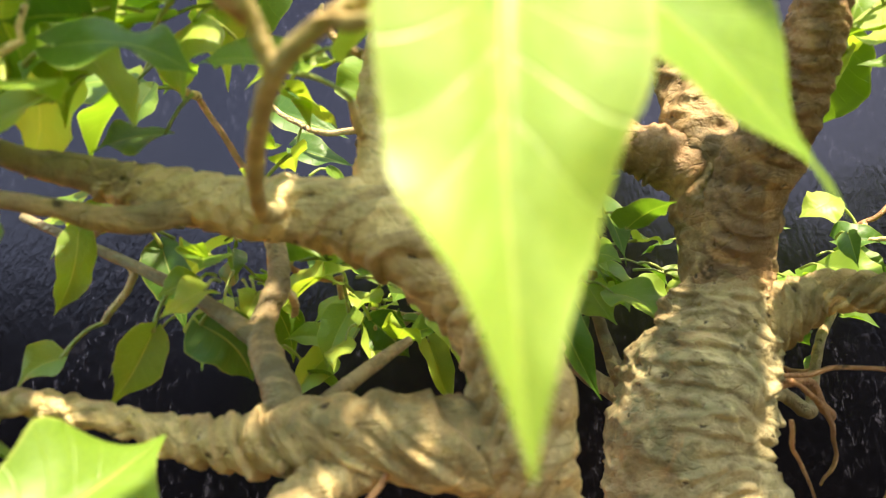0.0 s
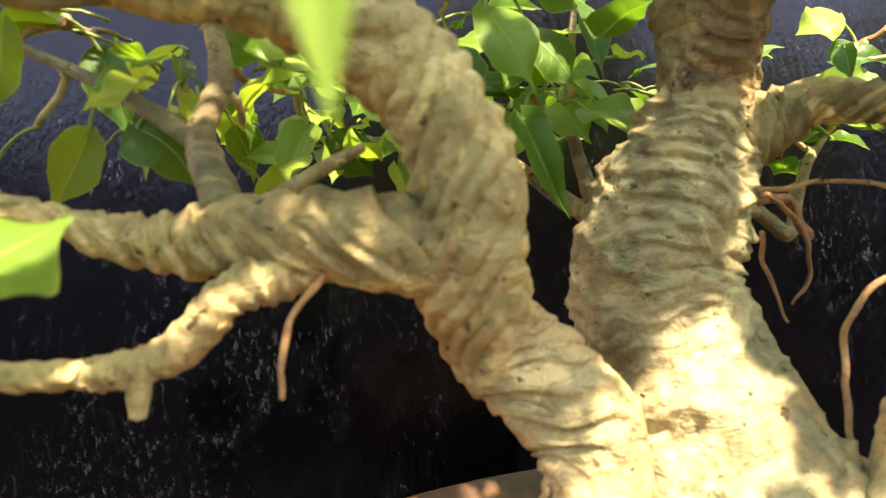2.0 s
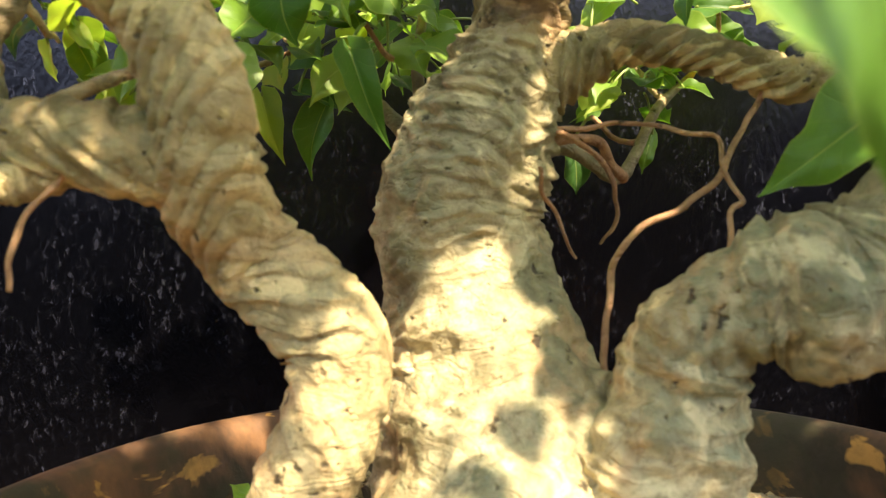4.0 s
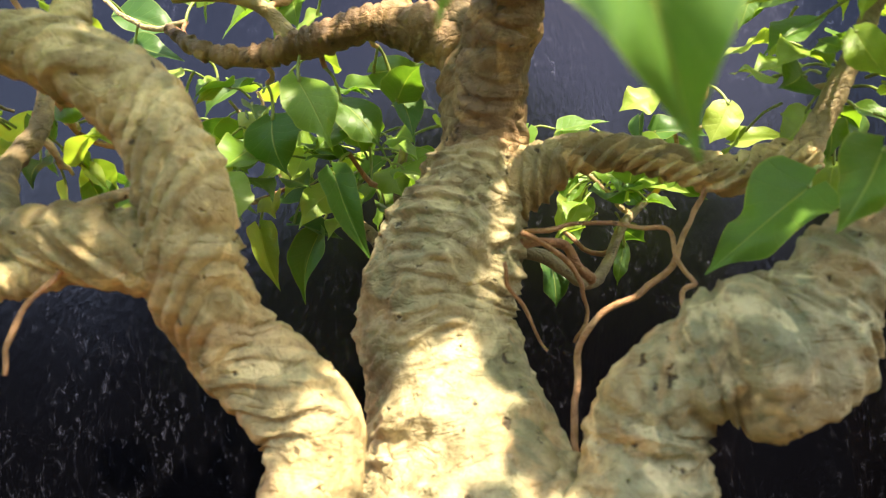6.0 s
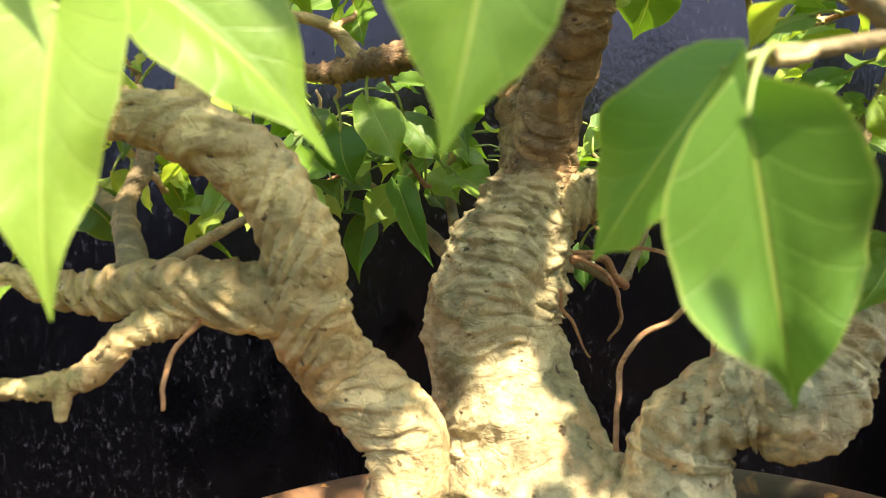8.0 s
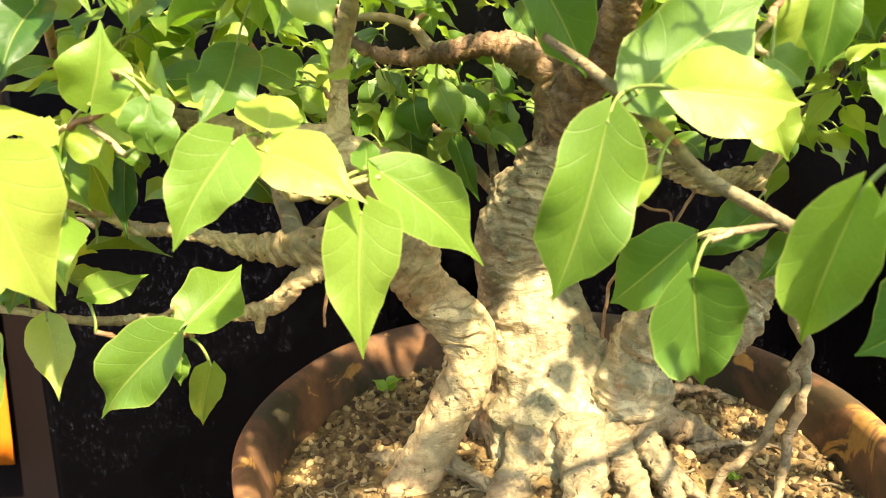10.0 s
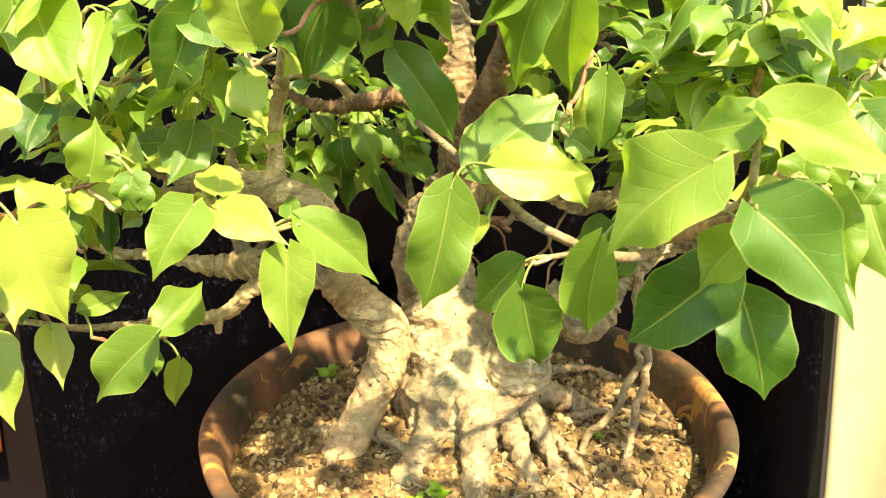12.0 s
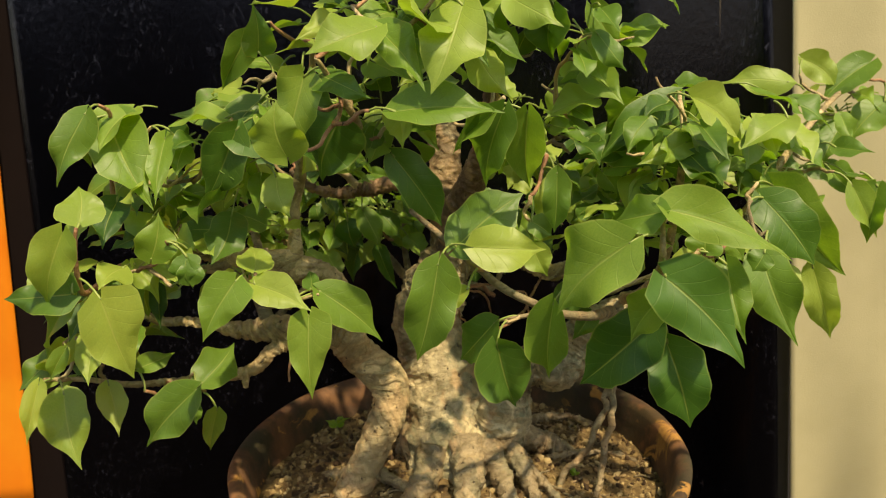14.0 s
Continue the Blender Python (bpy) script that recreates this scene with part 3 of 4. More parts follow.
limb("branch", [(-0.062, 0.162, 0.351, 0.0050), (-0.070, 0.161, 0.354, 0.0040), (-0.084, 0.155, 0.357, 0.0027), (-0.096, 0.150, 0.364, 0.0024), (-0.109, 0.145, 0.370, 0.0021), (-0.125, 0.13, 0.382, 0.0015)], BARK_GREY, 0.0015, 20, lump=0.12, seed=48.0)
limb("branch", [(-0.050, 0.163, 0.347, 0.0042), (-0.058, 0.158, 0.343, 0.0031), (-0.066, 0.155, 0.343, 0.0027), (-0.075, 0.151, 0.345, 0.0020), (-0.090, 0.149, 0.348, 0.0017), (-0.110, 0.145, 0.350, 0.0014)], BARK_GREY, 0.0015, 20, lump=0.12, seed=49.0)
limb("twig", [(-0.031, 0.162, 0.345, 0.00216), (-0.031, 0.146, 0.339, 0.00158), (-0.027, 0.120, 0.337, 0.00137), (-0.021, 0.096, 0.338, 0.00130), (-0.014, 0.079, 0.340, 0.00122), (-0.002, 0.072, 0.344, 0.00094), (0.012, 0.068, 0.348, 0.00072)], BARK_BROWN, 0.0015, 14, "young reddish twig", lump=0.1, seed=50.0)
limb("twig", [(-0.016, 0.082, 0.339, 0.00115), (-0.019, 0.074, 0.349, 0.00094), (-0.023, 0.068, 0.358, 0.00079), (-0.024, 0.066, 0.364, 0.00058)], BARK_BROWN, 0.0015, 12, lump=0.1, seed=50.5)
limb("twig", [(0.060, 0.085, 0.385, 0.0013), (0.072, 0.072, 0.376, 0.0016), (0.083, 0.066, 0.366, 0.0019), (0.093, 0.066, 0.357, 0.0020), (0.102, 0.067, 0.348, 0.0021), (0.115, 0.066, 0.340, 0.0021), (0.134, 0.075, 0.329, 0.0022), (0.155, 0.100, 0.318, 0.0026), (0.175, 0.14, 0.306, 0.0032), (0.19, 0.178, 0.295, 0.004)], BARK_GREY, 0.002, 14, lump=0.12, seed=51.0)
limb("twig", [(0.128, 0.070, 0.333, 0.0015), (0.118, 0.068, 0.331, 0.0012), (0.108, 0.068, 0.330, 0.0010), (0.101, 0.069, 0.3285, 0.0008)], BARK_GREY, 0.002, 10, lump=0.1, seed=52.0)
limb("twig", [(0.196, 0.17, 0.305, 0.0034), (0.186, 0.11, 0.325, 0.0026), (0.176, 0.06, 0.345, 0.0022), (0.168, 0.020, 0.362, 0.0018), (0.163, 0.0, 0.375, 0.0015), (0.160, -0.008, 0.392, 0.0010)], BARK_BROWN, 0.002, 14, lump=0.12, seed=53.0)
limb("twig", [(0.215, 0.175, 0.306, 0.0034), (0.210, 0.13, 0.345, 0.0026), (0.205, 0.10, 0.385, 0.0022), (0.202, 0.085, 0.415, 0.0017), (0.204, 0.10, 0.438, 0.0011)], BARK_BROWN, 0.002, 14, lump=0.12, seed=54.0)
limb("twig", [(0.118, 0.21, 0.412, 0.0032), (0.105, 0.15, 0.425, 0.0026), (0.098, 0.09, 0.430, 0.0021), (0.098, 0.045, 0.436, 0.0016), (0.102, 0.03, 0.442, 0.0010)], BARK_BROWN, 0.002, 14, lump=0.12, seed=55.0)
limb("twig", [(0.004, 0.155, 0.44, 0.0026), (0.022, 0.12, 0.43, 0.0024), (0.036, 0.09, 0.428, 0.0020), (0.030, 0.06, 0.445, 0.0017), (0.022, 0.04, 0.462, 0.0011)], BARK_BROWN, 0.002, 14, lump=0.12, seed=56.0)
limb("twig", [(-0.109, 0.145, 0.370, 0.0022), (-0.100, 0.12, 0.395, 0.0018), (-0.094, 0.108, 0.42, 0.0014), (-0.093, 0.104, 0.441, 0.0010)], BARK_RED, 0.002, 12, lump=0.1, seed=57.0)
limb("twig", [(-0.110, 0.145, 0.350, 0.0020), (-0.105, 0.10, 0.352, 0.0017), (-0.100, 0.062, 0.357, 0.0014), (-0.094, 0.045, 0.378, 0.0012), (-0.091, 0.043, 0.392, 0.0009)], BARK_RED, 0.002, 12, lump=0.1, seed=58.0)
limb("twig", [(0.238, 0.17, 0.322, 0.0045), (0.27, 0.16, 0.36, 0.0032), (0.30, 0.17, 0.395, 0.0024), (0.34, 0.195, 0.425, 0.0018), (0.37, 0.2, 0.445, 0.0012)], BARK_BROWN, 0.002, 14, lump=0.12, seed=59.0)
limb("twig", [(0.066, 0.255, 0.292, 0.0042), (0.052, 0.275, 0.305, 0.0032), (0.040, 0.29, 0.318, 0.0024), (0.022, 0.30, 0.333, 0.0018), (0.004, 0.305, 0.345, 0.0012)], BARK_GREY, 0.002, 14, lump=0.15, seed=60.0)
limb("twig", [(0.088, 0.246, 0.299, 0.0032), (0.105, 0.253, 0.297, 0.0023), (0.121, 0.268, 0.289, 0.0024), (0.130, 0.282, 0.297, 0.0020), (0.139, 0.29, 0.313, 0.0019), (0.152, 0.30, 0.325, 0.0012)], BARK_GREY, 0.002, 14, lump=0.15, seed=61.0)
limb("twig", [(0.060, 0.262, 0.298, 0.003), (0.056, 0.275, 0.325, 0.0022), (0.058, 0.285, 0.35, 0.0016), (0.062, 0.29, 0.375, 0.0011)], BARK_GREY, 0.002, 12, lump=0.15, seed=62.0)

limb("buttress", [(0.062, 0.218, 0.166, 0.022), (0.061, 0.220, 0.196, 0.0175), (0.060, 0.221, 0.220, 0.0150), (0.062, 0.223, 0.240, 0.0120), (0.065, 0.226, 0.250, 0.007)], BARK_PALE, 0.0010, 72, "swollen trunk base between the stems", lump=0.14, crease=0.0012, pitch=0.008, rough=0.0016, seed=65.0)
limb("buttress", [(0.106, 0.203, 0.166, 0.030), (0.103, 0.206, 0.196, 0.0250), (0.100, 0.208, 0.216, 0.0190), (0.098, 0.214, 0.234, 0.0110)], BARK_PALE, 0.0014, 64, lump=0.12, crease=0.0012, pitch=0.006, rough=0.0016, seed=67.0)
limb("thorn", [(-0.049, 0.165, 0.273, 0.0030), (-0.0492, 0.164, 0.267, 0.0024), (-0.0495, 0.1635, 0.2625, 0.0016)], BARK_BROWN, 0.001, 12, lump=0.15, seed=68.0)
limb("stub", [(0.095, 0.236, 0.2985, 0.0022), (0.104, 0.240, 0.2995, 0.0015), (0.112, 0.244, 0.2985, 0.0016), (0.116, 0.248, 0.292, 0.0016), (0.121, 0.253, 0.288, 0.0018)], BARK_RED, 0.001, 14, lump=0.2, seed=69.0)

# thin hanging roots
limb("aerial_root", [(0.098, 0.226, 0.300, 0.00086), (0.106, 0.236, 0.2975, 0.00086), (0.112, 0.240, 0.292, 0.00086), (0.118, 0.245, 0.282, 0.00072), (0.117, 0.248, 0.274, 0.00065), (0.113, 0.250, 0.268, 0.00050)], BARK_RED, 0.0015, 10, "thin reddish hanging root", lump=0.2, wander=0.0030, seed=71.0)
limb("aerial_root", [(0.153, 0.222, 0.312, 0.00101), (0.149, 0.221, 0.304, 0.00079), (0.144, 0.220, 0.295, 0.00079), (0.137, 0.218, 0.286, 0.00094), (0.126, 0.216, 0.278, 0.00094), (0.114, 0.214, 0.271, 0.00094), (0.110, 0.212, 0.260, 0.00094), (0.108, 0.210, 0.245, 0.00094), (0.108, 0.208, 0.228, 0.00086)], BARK_RED, 0.0015, 10, "thin reddish hanging root", lump=0.2, wander=0.0030, seed=72.0)
limb("aerial_root", [(0.097, 0.232, 0.3015, 0.00086), (0.119, 0.230, 0.302, 0.00065), (0.136, 0.224, 0.298, 0.00065), (0.141, 0.218, 0.290, 0.00072), (0.1415, 0.212, 0.281, 0.00072), (0.137, 0.202, 0.273, 0.00072), (0.136, 0.199, 0.266, 0.00072)], BARK_RED, 0.0015, 10, lump=0.2, wander=0.0030, seed=73.0)
limb("aerial_root", [(0.092, 0.215, 0.290, 0.00065), (0.095, 0.222, 0.279, 0.00058), (0.100, 0.228, 0.270, 0.00043), (0.103, 0.23, 0.265, 0.00036)], BARK_RED, 0.0015, 8, lump=0.2, wander=0.0030, seed=74.0)
limb("aerial_root", [(-0.012, 0.172, 0.290, 0.00086), (-0.019, 0.168, 0.280, 0.00072), (-0.0205, 0.166, 0.272, 0.00072), (-0.022, 0.165, 0.264, 0.00058)], BARK_RED, 0.0015, 10, lump=0.3, wander=0.002, seed=75.0)
limb("aerial_root", [(0.182, 0.178, 0.284, 0.0024), (0.184, 0.170, 0.262, 0.0024), (0.188, 0.166, 0.238, 0.0024), (0.184, 0.163, 0.213, 0.0023), (0.178, 0.158, 0.190, 0.0022), (0.174, 0.152, 0.172, 0.0022)], BARK_GREY, 0.0015, 14, "woody grey hanging root", lump=0.25, wander=0.0035, seed=76.0)
limb("aerial_root", [(0.183, 0.176, 0.284, 0.0020), (0.187, 0.169, 0.260, 0.0022), (0.182, 0.167, 0.230, 0.0022), (0.172, 0.168, 0.205, 0.0022), (0.158, 0.168, 0.186, 0.0022), (0.150, 0.165, 0.172, 0.0022)], BARK_GREY, 0.0015, 14, "woody grey hanging root", lump=0.25, wander=0.0035, seed=77.0)

# surface roots spreading over the soil
ROOTS_FRONT = [
    [(0.090, 0.178, 0.206, 0.0150), (0.091, 0.160, 0.196, 0.0125), (0.088, 0.144, 0.184, 0.0100), (0.086, 0.128, 0.172, 0.0085)],
    [(0.105, 0.178, 0.202, 0.0125), (0.112, 0.160, 0.190, 0.0085), (0.117, 0.143, 0.179, 0.0065), (0.121, 0.128, 0.170, 0.0060)],
    [(0.118, 0.185, 0.204, 0.0120), (0.126, 0.168, 0.194, 0.0075), (0.133, 0.150, 0.180, 0.0055), (0.138, 0.132, 0.169, 0.0050)],
    [(0.122, 0.182, 0.200, 0.0060), (0.136, 0.166, 0.188, 0.0040), (0.148, 0.150, 0.176, 0.0035), (0.154, 0.14, 0.170, 0.003)],
    [(0.112, 0.205, 0.204, 0.0160), (0.136, 0.208, 0.193, 0.0120), (0.158, 0.214, 0.182, 0.0085), (0.172, 0.219, 0.172, 0.0060)],
    [(0.070, 0.182, 0.200, 0.0130), (0.062, 0.166, 0.188, 0.0105), (0.050, 0.148, 0.178, 0.0095), (0.036, 0.138, 0.170, 0.0070)],
]
ROOTS_SIDE = [
    [(0.032, 0.180, 0.186, 0.0060), (0.047, 0.168, 0.184, 0.0044), (0.060, 0.156, 0.180, 0.0040), (0.070, 0.146, 0.173, 0.0036)],
    [(0.022, 0.188, 0.186, 0.0080), (0.008, 0.196, 0.180, 0.0062), (-0.006, 0.206, 0.174, 0.0045), (-0.014, 0.212, 0.169, 0.003)],
    [(0.012, 0.180, 0.180, 0.0070), (0.004, 0.172, 0.176, 0.0052), (-0.004, 0.166, 0.170, 0.0036)],
    [(0.120, 0.240, 0.184, 0.0060), (0.150, 0.260, 0.182, 0.0040), (0.178, 0.268, 0.1795, 0.0033), (0.198, 0.262, 0.174, 0.0026)],
    [(0.150, 0.200, 0.180, 0.0035), (0.180, 0.208, 0.1785, 0.0026), (0.205, 0.206, 0.176, 0.0022), (0.218, 0.200, 0.171, 0.002)],
]
for i, nodes in enumerate(ROOTS_FRONT + ROOTS_SIDE):
    limb("root", [(x, y, z, r * 0.82) for x, y, z, r in nodes], BARK_GREY, 0.0008, 40, lump=0.30, crease=0.0008, pitch=0.007, rough=0.0013, seed=80.0 + 3 * i)


# ---------------------------------------------------------------- bonsai: leaves
OUTLINES = (
    ((0.0, 0.03), (0.03, 0.22), (0.08, 0.36), (0.16, 0.46), (0.28, 0.50), (0.42, 0.495), (0.54, 0.435), (0.63, 0.33), (0.71, 0.215), (0.79, 0.122), (0.87, 0.062), (0.94, 0.03), (1.0, 0.004)),
    ((0.0, 0.02), (0.04, 0.22), (0.10, 0.36), (0.20, 0.47), (0.36, 0.50), (0.52, 0.485), (0.66, 0.41), (0.77, 0.275), (0.85, 0.145), (0.91, 0.068), (0.96, 0.03), (1.0, 0.004)),
    ((0.0, 0.06), (0.02, 0.28), (0.06, 0.42), (0.13, 0.49), (0.22, 0.50), (0.35, 0.475), (0.48, 0.405), (0.60, 0.305), (0.70, 0.205), (0.79, 0.125), (0.88, 0.065), (0.94, 0.035), (1.0, 0.004)),
)


def half_width(s, kind):
    """Half the width of the blade along its length s: full round shoulders, drawn out into a drip tip; three outlines."""
    line = OUTLINES[kind]
    for (a, p), (b, q) in zip(line, line[1:]):
        if s <= b:
            u = (s - a) / (b - a)
            return p + (q - p) * (0.6 * u + 0.4 * math.sin(u * math.pi / 2))
    return 0.004


def leaf_geometry(fold, droop, wave, skew, seed, kind=0, rows=24, cols=12):
    """A unit leaf: base at the origin, tip along +y at 1, face up +z, one wide. Returns verts, faces, uvs."""
    verts, uvs, faces = [], [], []
    for i in range(rows + 1):
        s = (i / rows) ** 0.9
        h = half_width(s, kind)
        for k in range(cols + 1):
            c = 2 * k / cols - 1
            side = 1.9 if c > 0 else 0.0
            x = c * h * (1 + 0.055 * math.sin(9 * s + seed * 2 + side) + 0.03 * math.sin(23 * s + seed + side)) + skew * (0.08 * math.sin(math.pi * s) - 0.13 * s ** 3)
            hollow = fold * abs(c) ** 0.85 * h * 0.9
            ripple = 0.8 * wave * abs(c) ** 1.6 * math.sin(math.pi * min(1.0, s + 0.10)) ** 0.7 * (0.135 * math.sin(7.5 * s + seed + side) + 0.038 * math.sin(15 * s + 2.3 * seed + side))
            quilt = 0.017 * math.sin(math.pi * min(1.0, abs(c) * 1.25)) * abs(math.sin(math.pi * (7.5 * (s - 0.37 * abs(c) + 0.17 * c * c) + 0.5))) * math.sin(math.pi * s)
            z = hollow + ripple + quilt - droop * (s ** 2.0) * 0.85 + 0.10 * droop * math.sin(math.pi * s)
            y = s - droop * 0.12 * s * s - 0.13 * abs(c) ** 1.2 * (1 - s) ** 5
            verts.append((x, y, z))
            uvs.append((0.5 + 0.5 * c, s))
    w = cols + 1
    mid = verts[rows * w + cols // 2]
    verts = [(x - s[1] * mid[0], y / mid[1], z - s[1] * mid[2]) for (x, y, z), s in zip(verts, uvs)]
    for i in range(rows):
        for k in range(cols):
            a = i * w + k
            faces.append((a, a + 1, a + w + 1, a + w))
    return verts, faces, uvs


def leaf_mesh(name, shape, material):
    verts, faces, uvs = shape
    me = bpy.data.meshes.new(name)
    me.from_pydata(verts, [], faces)
    layer = me.uv_layers.new(name="UVMap")
    flat = [c for loop in me.loops for c in uvs[loop.vertex_index]]
    layer.data.foreach_set("uv", flat)
    me.polygons.foreach_set("use_smooth", [True] * len(me.polygons))
    me.materials.append(material)
    return me


rng = random.Random(5)
SHAPES = [leaf_geometry(f, d, w, s, i * 1.7, k) for i, (f, d, w, s, k) in enumerate(
    [(0.30, 0.24, 0.8, 0.5, 0), (0.10, 0.40, 1.2, -0.8, 1), (0.45, 0.30, 0.7, 0.9, 2), (-0.05, 0.45, 1.3, 0.3, 0), (0.25, 0.20, 1.1, -1.0, 1), (0.50, 0.42, 0.9, 0.7, 2), (-0.25, 0.42, 1.1, 0.8, 0), (0.20, 0.34, 1.5, -0.5, 2), (0.38, 0.55, 1.0, -0.3, 1), (-0.10, 0.28, 1.4, 0.6, 0),
     (0.24, 0.22, 1.1, 0.50, 0), (0.16, 0.26, 1.2, -0.55, 2), (0.28, 0.20, 1.0, 0.35, 0), (0.18, 0.18, 0.9, -0.30, 1), (0.22, 0.20, 0.6, -0.45, 0), (0.26, 0.16, 0.6, 0.40, 2)])]
LEAF_MESHES = [leaf_mesh("leaf", s, LEAF) for s in SHAPES]
SHADED_MESHES = [leaf_mesh("leaf", s, LEAF_SHADED) for s in SHAPES]
PETIOLE_V, PETIOLE_F = tube([(0, 0, 0, 0.055), (0, -0.35, 0.09, 0.045), (0, -0.75, 0.10, 0.042), (0, -1.0, 0.0, 0.05)], 0.12, 6, lump=0.0)
PETIOLE_MAT = Nodes("petiole_green")
PETIOLE = bpy.data.meshes.new("petiole")
PETIOLE.from_pydata(PETIOLE_V, [], PETIOLE_F)
PETIOLE.polygons.foreach_set("use_smooth", [True] * len(PETIOLE.polygons))
PETIOLE.materials.append(PETIOLE_MAT.finish(PETIOLE_MAT.ramp(PETIOLE_MAT.noise(PETIOLE_MAT.coords(), 3), (0.3, (0.17, 0.25, 0.05)), (0.7, (0.30, 0.34, 0.09))), 0.45, 0.4))

VIEW_SIDE = Vector((0.05, -0.28, 0.50))      # leaf faces are aimed here, to show their width from the camera


def leaf_pose(base, tip, width, facing):
    axis = tip - base
    length = axis.length
    y = axis / length
    z = facing - y * facing.dot(y)
    z.normalize()
    x = y.cross(z)
    m = Matrix.Identity(4)
    for i in range(3):
        m[i][0], m[i][1], m[i][2], m[i][3] = x[i] * width, y[i] * length, z[i] * (width + length) * 0.5, base[i]
    return m


LEAF_COUNT = 0


def add_leaf(base, tip, width, facing, stalk=0.013, shapes=None, deep=False, twig=False):
    """A leaf with its stalk, which runs towards the nearest wood; twig=True grows a thin shoot to it where the wood is far."""
    global LEAF_COUNT
    base, tip = Vector(base), Vector(tip)
    ob = new("leaf", (SHADED_MESHES if deep else LEAF_MESHES)[rng.choice(shapes or range(len(LEAF_MESHES)))])
    ob.parent = bonsai_tree
    ob.matrix_parent_inverse = Matrix.Translation(bonsai_tree.location).inverted()
    m = leaf_pose(base, tip, width, facing)
    ob.matrix_basis = m
    stem = new("petiole", PETIOLE)
    stem.parent = ob
    y = (tip - base).normalized()
    wood = min(WOOD, key=lambda q: (q - base).length + 0.4 * max(0.0, (q - base).dot(y)))
    gap = wood - base
    if gap.length < 0.018:
        foot = wood
    else:
        foot = base + (gap.normalized() - 0.7 * y + Vector((rng.uniform(-0.3, 0.3), rng.uniform(-0.2, 0.3), rng.uniform(-0.1, 0.3)))).normalized() * stalk
        if twig and gap.length < 0.055:
            bow = (foot + wood) / 2 + Vector((rng.uniform(-1, 1), rng.uniform(0, 1), rng.uniform(-1.2, 0.2))) * gap.length * 0.14
            thick = 0.0010 + 0.006 * gap.length
            limb("twig", [(*wood, thick), (*bow, thick * 0.85), (*foot, 0.0009)], BARK_RED if LEAF_COUNT % 2 else BARK_BROWN, 0.003, 8, lump=0.2, wander=0.003, seed=300.0 + 3 * LEAF_COUNT)
            WOOD.append(foot)
    back = base - foot
    length = back.length
    back.normalize()
    x = back.cross(Vector((0.1, 0.2, 1))).normalized()
    z = x.cross(back)
    p = Matrix.Identity(4)
    for i in range(3):
        p[i][0], p[i][1], p[i][2], p[i][3] = x[i] * 0.013, back[i] * length, z[i] * 0.013, base[i]
    stem.matrix_parent_inverse = m.inverted()
    stem.matrix_basis = p
    LEAF_COUNT += 1
    return ob


# each row: where the blade starts, where it ends, how wide it is
LEFT_FRONT = [
    (-0.085, 0.044, 0.358, -0.079, 0.056, 0.314, 0.031),
    (-0.084, 0.075, 0.365, -0.089, 0.053, 0.360, 0.017),
    (-0.070, 0.076, 0.369, -0.064, 0.076, 0.392, 0.020),
    (-0.088, 0.090, 0.396, -0.091, 0.070, 0.376, 0.018),
    (-0.092, 0.050, 0.393, -0.096, 0.065, 0.408, 0.022),
    (-0.090, 0.098, 0.437, -0.066, 0.076, 0.393, 0.030),
    (-0.062, 0.095, 0.426, -0.064, 0.073, 0.396, 0.013),
    (-0.090, 0.069, 0.441, -0.106, 0.065, 0.408, 0.017),
    (-0.098, 0.087, 0.436, -0.102, 0.100, 0.413, 0.015),
]
LEFT_FRONT_MORE = [
    (-0.095, 0.038, 0.391, -0.109, 0.045, 0.356, 0.019),
    (-0.099, 0.048, 0.360, -0.131, 0.050, 0.359, 0.022),
    (-0.053, 0.080, 0.372, -0.065, 0.085, 0.361, 0.012),
    (-0.051, 0.070, 0.370, -0.051, 0.070, 0.356, 0.015),
    (-0.103, 0.056, 0.356, -0.130, 0.080, 0.318, 0.017),
    (-0.051, 0.070, 0.357, -0.051, 0.070, 0.371, 0.013),
]
LEFT_TWIG = [
    (-0.0180, 0.0630, 0.3560, 0.0100, 0.0520, 0.3440, 0.018),
    (0.0080, 0.0720, 0.3500, 0.0060, 0.0860, 0.3560, 0.009),
    (0.0127, 0.0712, 0.3485, 0.0418, 0.0775, 0.3180, 0.022),
    (0.0072, 0.0604, 0.3391, 0.0060, 0.0580, 0.2967, 0.022),
]
LEFT_INNER = [
    (-0.0264, 0.0591, 0.3591, -0.0436, 0.0540, 0.3312, 0.023),
    (-0.0180, 0.0660, 0.3620, -0.0230, 0.0880, 0.3700, 0.019),
    (-0.0230, 0.0790, 0.4300, -0.0460, 0.0950, 0.3920, 0.023),
    (-0.0610, 0.1020, 0.4300, -0.0520, 0.1100, 0.4170, 0.016),
    (-0.0320, 0.1250, 0.4340, -0.0660, 0.1230, 0.4370, 0.016),
    (-0.0260, 0.0850, 0.4290, -0.0000, 0.0750, 0.4140, 0.020),
    (0.0040, 0.0850, 0.4350, 0.0150, 0.0900, 0.4090, 0.018),
    (-0.1000, 0.0550, 0.3630, -0.1200, 0.0600, 0.3510, 0.015),
]
